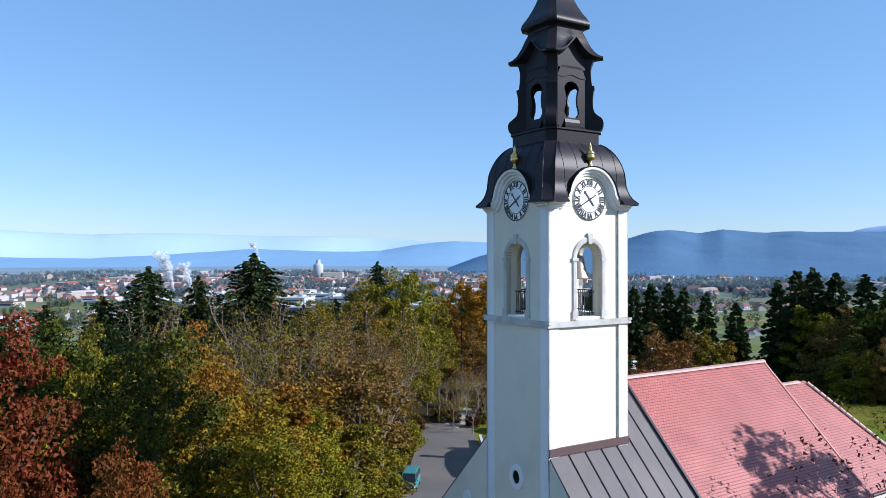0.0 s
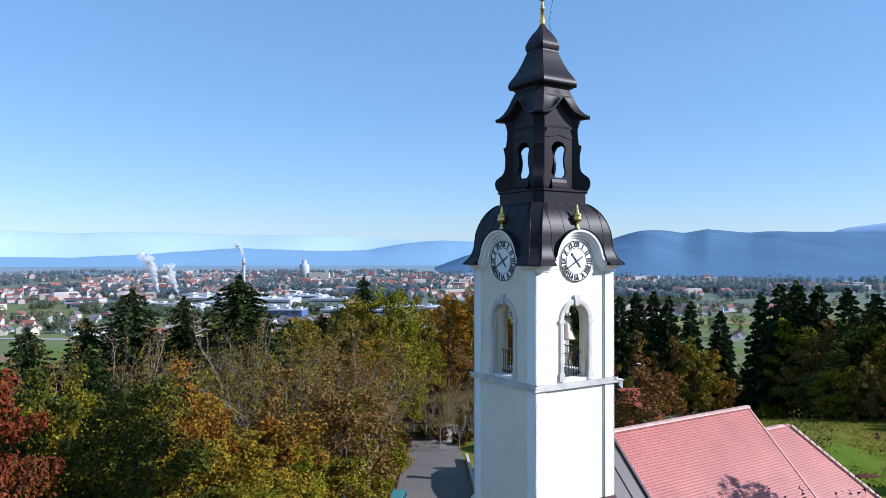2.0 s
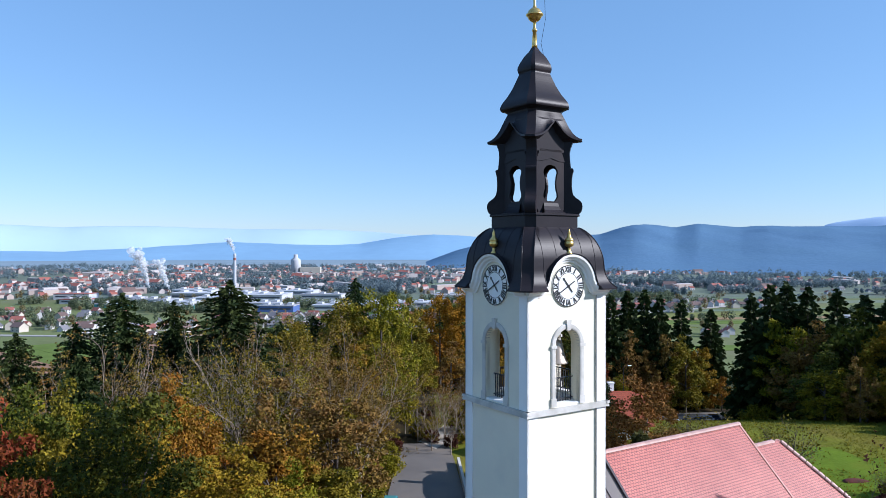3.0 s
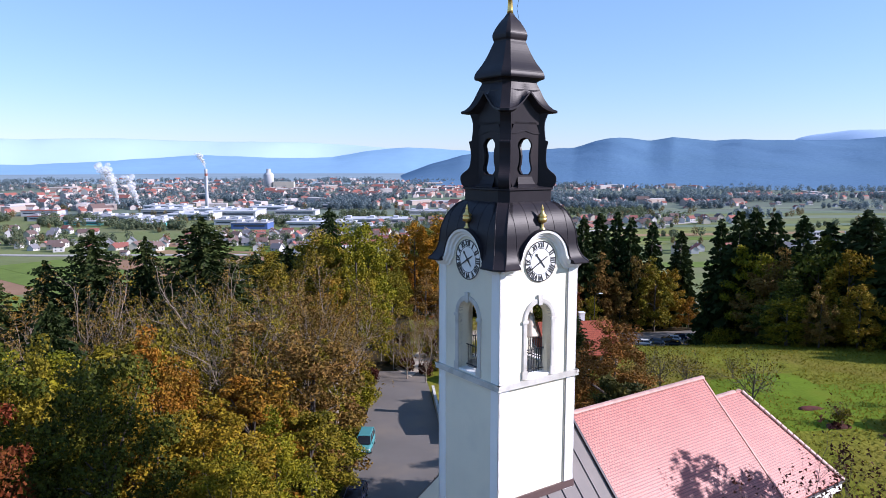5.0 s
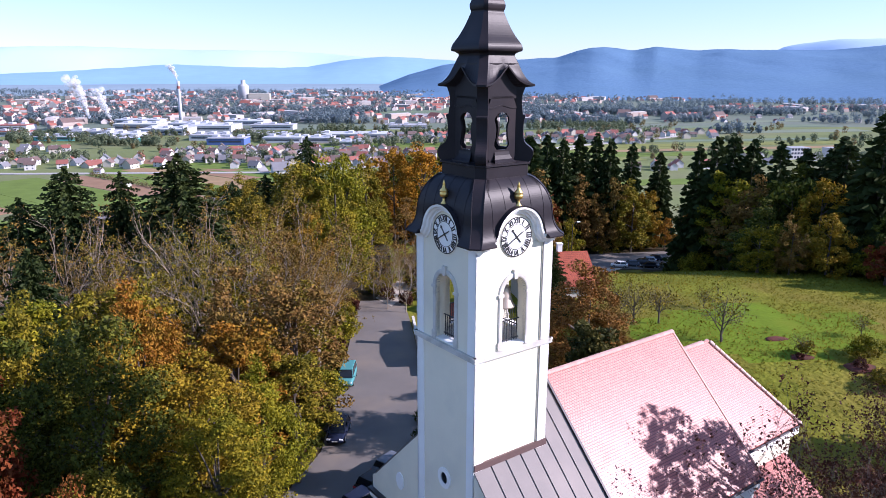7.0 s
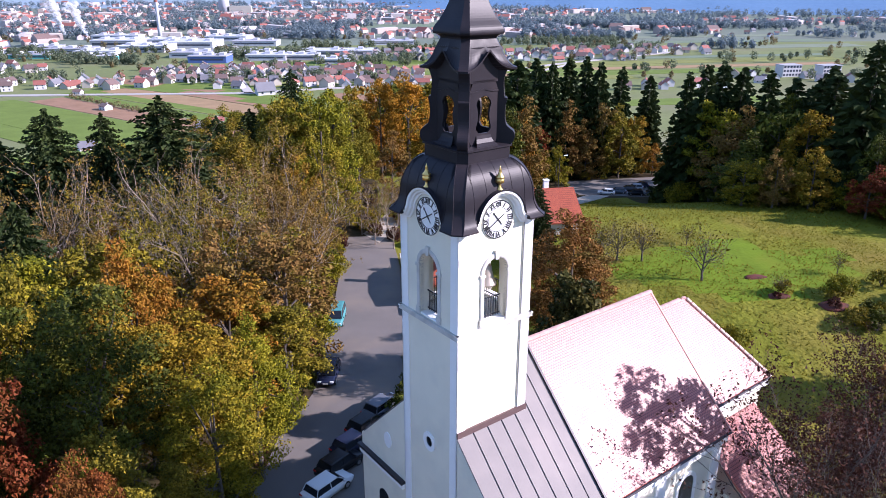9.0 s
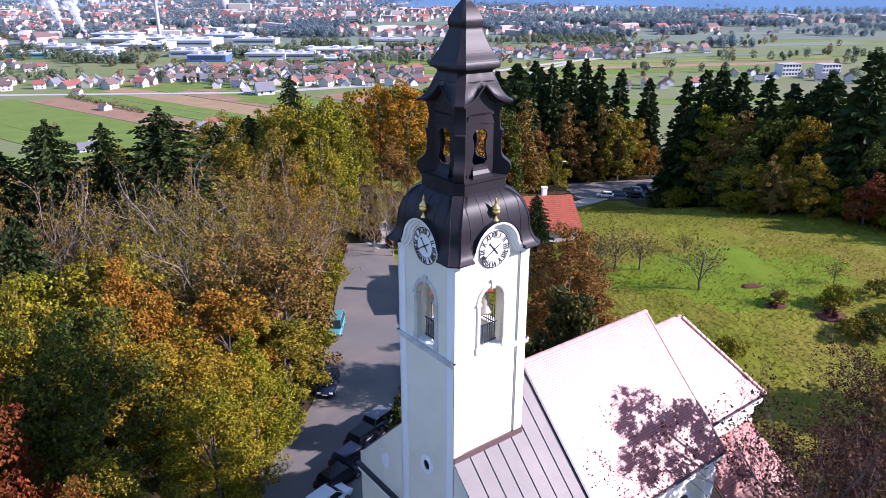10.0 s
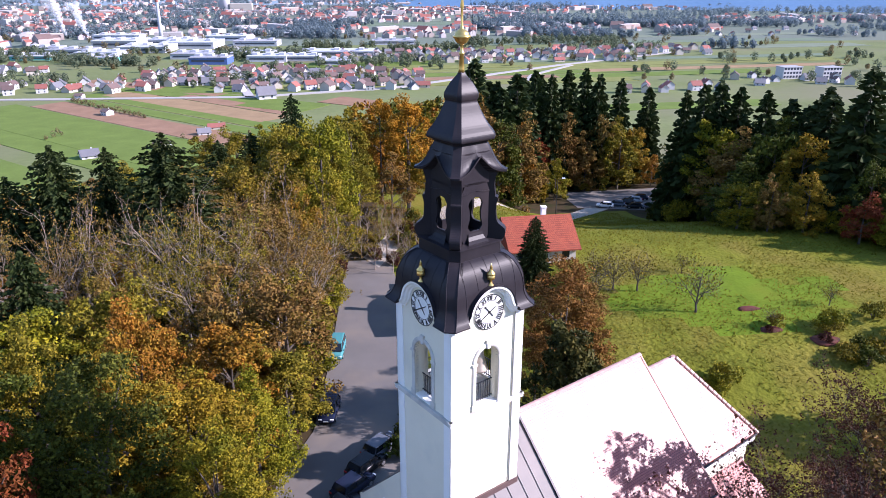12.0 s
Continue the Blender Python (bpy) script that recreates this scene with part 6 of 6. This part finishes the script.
# ---------------------------------------------------------------- houses near the church
def cottage(x, y, turn, l, w, eave, ridge, hip, words, depth=3.0):
    root = empty("house", pose(x, y, height(x, y), 0, 0, turn), words, "house")
    bm = bmesh.new()
    box(bm, -l / 2, l / 2, -w / 2, w / 2, -depth, eave)
    part("wall", bm, HWALL[1], root, "cream rendered wall")
    bm = bmesh.new()
    o = 0.6
    k = (ridge - eave) / (w / 2)
    zz = eave - o * k
    tops = [(-l / 2 - o, -w / 2 - o, zz), (l / 2 + o, -w / 2 - o, zz), (l / 2 + o, w / 2 + o, zz), (-l / 2 - o, w / 2 + o, zz), (-l / 2 - o + hip, 0, ridge), (l / 2 + o - hip, 0, ridge)]
    tv = [bm.verts.new(p) for p in tops]
    bv = [bm.verts.new((p[0], p[1], p[2] - 0.2)) for p in tops[:4]]
    for f in ((0, 1, 5, 4), (2, 3, 4, 5), (1, 2, 5), (3, 0, 4)):
        bm.faces.new([tv[i] for i in f])
    for i in range(4):
        j = (i + 1) % 4
        bm.faces.new((tv[j], tv[i], bv[i], bv[j]))
    bm.faces.new(bv)
    bmesh.ops.recalc_face_normals(bm, faces=bm.faces)
    rf = part("roof", bm, HOUSETILE, root, "orange-red tiled roof")
    bm = bmesh.new()
    box(bm, l * 0.1, l * 0.1 + 0.7, 0.3, 1.0, ridge - 1.0, ridge + 1.0)
    box(bm, l * 0.1 - 0.08, l * 0.1 + 0.78, 0.22, 1.08, ridge + 1.0, ridge + 1.12)
    part("chimney", bm, WHITE, rf, "pale chimney stack")
    for s in (-1, 1):
        for xx in np.linspace(-l / 2 + 1.5, l / 2 - 1.5, 3):
            bm = bmesh.new()
            y0, y1 = sorted((s * (w / 2 + 0.04), s * (w / 2 - 0.1)))
            box(bm, xx - 0.55, xx + 0.55, y0, y1, 1.0, 2.4)
            part("window", bm, GLASS, root)


cottage(25.2, 99.3, 3, 9.4, 10, 2.8, 5.9, 0.0, "small house with an orange-red tiled roof by the meadow")
cottage(11.0, 85.5, 90, 10, 8, 3.5, 6.2, 3.0, "house with a red hipped roof beside the lane", 1.0)

# ---------------------------------------------------------------- vehicles
TYRE = mat("tyre_rubber", (0.02, 0.02, 0.02), 0.8, vary=0.1)
RIM = mat("wheel_rim", (0.45, 0.45, 0.46), 0.35, 0.8, vary=0.1)
LAMP = mat("headlight", (0.7, 0.7, 0.7), 0.15, vary=0.05, bump=0.0)
TAIL = mat("tail_light", (0.4, 0.02, 0.02), 0.2, vary=0.05, bump=0.0)
PLATE = mat("number_plate", (0.75, 0.75, 0.72), 0.4, vary=0.05, bump=0.0)


def paint(name, base):
    return mat(name, base, 0.25, 0.0, vary=0.05, scale=1, bump=0.0, spec=0.25)


def car(paintwork, words, van=False):
    root = empty("car", Matrix.Identity(4), words, "car", "parked cars")
    L, W = (4.3, 1.75)
    hood, roof, front, rear = (0.95, 1.5, 1.25, -1.75) if not van else (1.1, 1.82, 1.55, -2.05)
    bm = bmesh.new()
    rings = []
    for x, z0, z1, w in ((-2.15, 0.42, 0.85, 0.72), (-2.08, 0.28, hood - 0.02, 0.82), (-1.5, 0.22, hood, 0.87), (0.4, 0.22, hood, 0.875), (1.1, 0.22, hood - 0.03, 0.87), (1.85, 0.26, hood - 0.18, 0.83), (2.12, 0.34, hood - 0.3, 0.74), (2.17, 0.42, 0.62, 0.66)):
        rings.append([(x, -w, z0 + 0.06), (x, -w - 0.02, (z0 + z1) / 2), (x, -w + 0.06, z1 - 0.03), (x, -w + 0.16, z1), (x, w - 0.16, z1), (x, w - 0.06, z1 - 0.03), (x, w + 0.02, (z0 + z1) / 2), (x, w, z0 + 0.06), (x, w - 0.1, z0), (x, -w + 0.1, z0)])
    loft(bm, rings)
    bmesh.ops.recalc_face_normals(bm, faces=bm.faces)
    part("body", bm, paintwork, root, "", None, True)
    bm = bmesh.new()
    b, t = hood - 0.03, roof - 0.05
    rings = [[(rear, -0.8, b), (rear, 0.8, b), (front, 0.8, b), (front, -0.8, b)], [(rear + 0.28, -0.66, t), (rear + 0.28, 0.66, t), (front - 0.75, 0.66, t), (front - 0.75, -0.66, t)]]
    loft(bm, rings)
    part("glazing", bm, GLASS, root, "dark glazing")
    bm = bmesh.new()
    rings = [[(rear + 0.24, -0.7, t - 0.03), (rear + 0.24, 0.7, t - 0.03), (front - 0.7, 0.7, t - 0.03), (front - 0.7, -0.7, t - 0.03)], [(rear + 0.27, -0.66, t + 0.04), (rear + 0.27, 0.66, t + 0.04), (front - 0.76, 0.66, t + 0.04), (front - 0.76, -0.66, t + 0.04)], [(rear + 0.5, -0.5, roof), (rear + 0.5, 0.5, roof), (front - 1.0, 0.5, roof), (front - 1.0, -0.5, roof)]]
    loft(bm, rings)
    part("roof_panel", bm, paintwork, root)
    for s in (-1, 1):
        for x0, x1 in ((front, front - 0.75), (rear, rear + 0.28), (-0.25, -0.25)):
            bm = bmesh.new()
            tube(bm, [(x0, s * 0.81, b), (x1, s * 0.675, t)], [0.035, 0.035], 5)
            part("pillar", bm, paintwork, root)
        bm = bmesh.new()
        box(bm, front - 0.35, front - 0.15, min(s * 0.88, s * 1.02), max(s * 0.88, s * 1.02), hood - 0.02, hood + 0.13, 0.02)
        part("mirror", bm, paintwork, root)
        for nm, x0, x1, z, material in (("headlight", 2.0, 2.15, 0.66, LAMP), ("tail_light", -2.17, -2.05, 0.8, TAIL)):
            bm = bmesh.new()
            y0, y1 = sorted((s * 0.42, s * 0.78))
            box(bm, x0, x1, y0, y1, z - 0.07, z + 0.07, 0.02)
            part(nm, bm, material, root)
        for x in (-1.35, 1.32):
            bm = bmesh.new()
            m = Matrix.Translation((x, s * 0.8, 0.32)) @ Matrix.Rotation(radians(90), 4, "X")
            lathe(bm, [(0.2, -0.1), (0.3, -0.1), (0.32, -0.07), (0.32, 0.07), (0.3, 0.1), (0.2, 0.1)], 20)
            bmesh.ops.transform(bm, matrix=m, verts=bm.verts)
            wheel = part("wheel", bm, TYRE, root, "black tyre")
            bm = bmesh.new()
            lathe(bm, [(0.2, -0.105), (0.2, 0.105), (0.05, 0.11)], 14)
            bmesh.ops.transform(bm, matrix=m, verts=bm.verts)
            part("rim", bm, RIM, wheel)
    for x in (-2.16, 2.165):
        bm = bmesh.new()
        box(bm, x - 0.02, x + 0.02, -0.26, 0.26, 0.46, 0.57)
        part("number_plate", bm, PLATE, root)
    return root


DARKBLUE, TEAL, WHITEP, BLACKP, SILVER, GREYP = paint("dark_blue_paint", (0.012, 0.016, 0.035)), paint("teal_paint", (0.06, 0.22, 0.23)), paint("white_paint", (0.65, 0.65, 0.64)), paint("black_car_paint", (0.012, 0.012, 0.014)), paint("silver_paint", (0.4, 0.41, 0.42)), paint("grey_paint", (0.1, 0.11, 0.13))
dark, teal, white, black, silver, grey = car(DARKBLUE, "dark blue car parked by the lane"), car(TEAL, "pale teal van parked under the trees", True), car(WHITEP, "white car parked beside the church"), car(BLACKP, "black car parked beside the church"), car(SILVER, "silver car in the car park"), car(GREYP, "dark grey car in the car park")
for proto, x, y, turn in ((dark, -3.9, 64.9, 262), (teal, -3.5, 77.6, 264), (black, -0.2, 55.6, 47), (dark, -1.4, 52.9, 46), (black, -2.5, 50.2, 45), (white, -3.4, 47.4, 45), (grey, 1.2, 58.2, 48),
                          (white, 61.0, 171.5, 160), (grey, 64.4, 172.5, 160), (black, 67.6, 174.0, 160), (silver, 70.2, 176.0, 160), (dark, 72.6, 178.0, 160), (black, 68.0, 169.6, 165), (grey, 71.6, 168.6, 165)):
    off = 0.07 if y < 110 else 0.12
    copy_thing(proto, pose(x, y, height(x, y) + off, 0, 0, turn))
for p in (dark, teal, white, black, silver, grey):
    remove(p)

# ---------------------------------------------------------------- small things by the lane
for x, y, h in ((32.8, 116.0, 8.0),):
    root = empty("street_lamp", pose(x, y, height(x, y)), "slender grey street lamp on a pole", "street lamp")
    bm = bmesh.new()
    tube(bm, [(0, 0, -0.4), (0, 0, h), (0.15, 0, h + 0.25), (0.8, 0, h + 0.4)], [0.08, 0.05, 0.045, 0.035], 8)
    part("pole", bm, IRON, root)
    bm = bmesh.new()
    box(bm, 0.7, 1.3, -0.12, 0.12, h + 0.32, h + 0.46, 0.03)
    part("lamp_head", bm, DIAL, root)
# low garden wall on the right of the lane
bm = bmesh.new()
rows = []
for y in np.arange(78, 98, 1.0):
    x = 5.2 - 0.02 * (y - 78)
    z = height(x, y)
    rows.append([(x, y, z - 0.4), (x + 0.35, y, z - 0.4), (x + 0.35, y, z + 0.9), (x, y, z + 0.9)])
loft(bm, rows)
bmesh.ops.recalc_face_normals(bm, faces=bm.faces)
tagged(part("garden_wall", bm, STONE), "low grey wall along the lane", "wall", kind="structure")
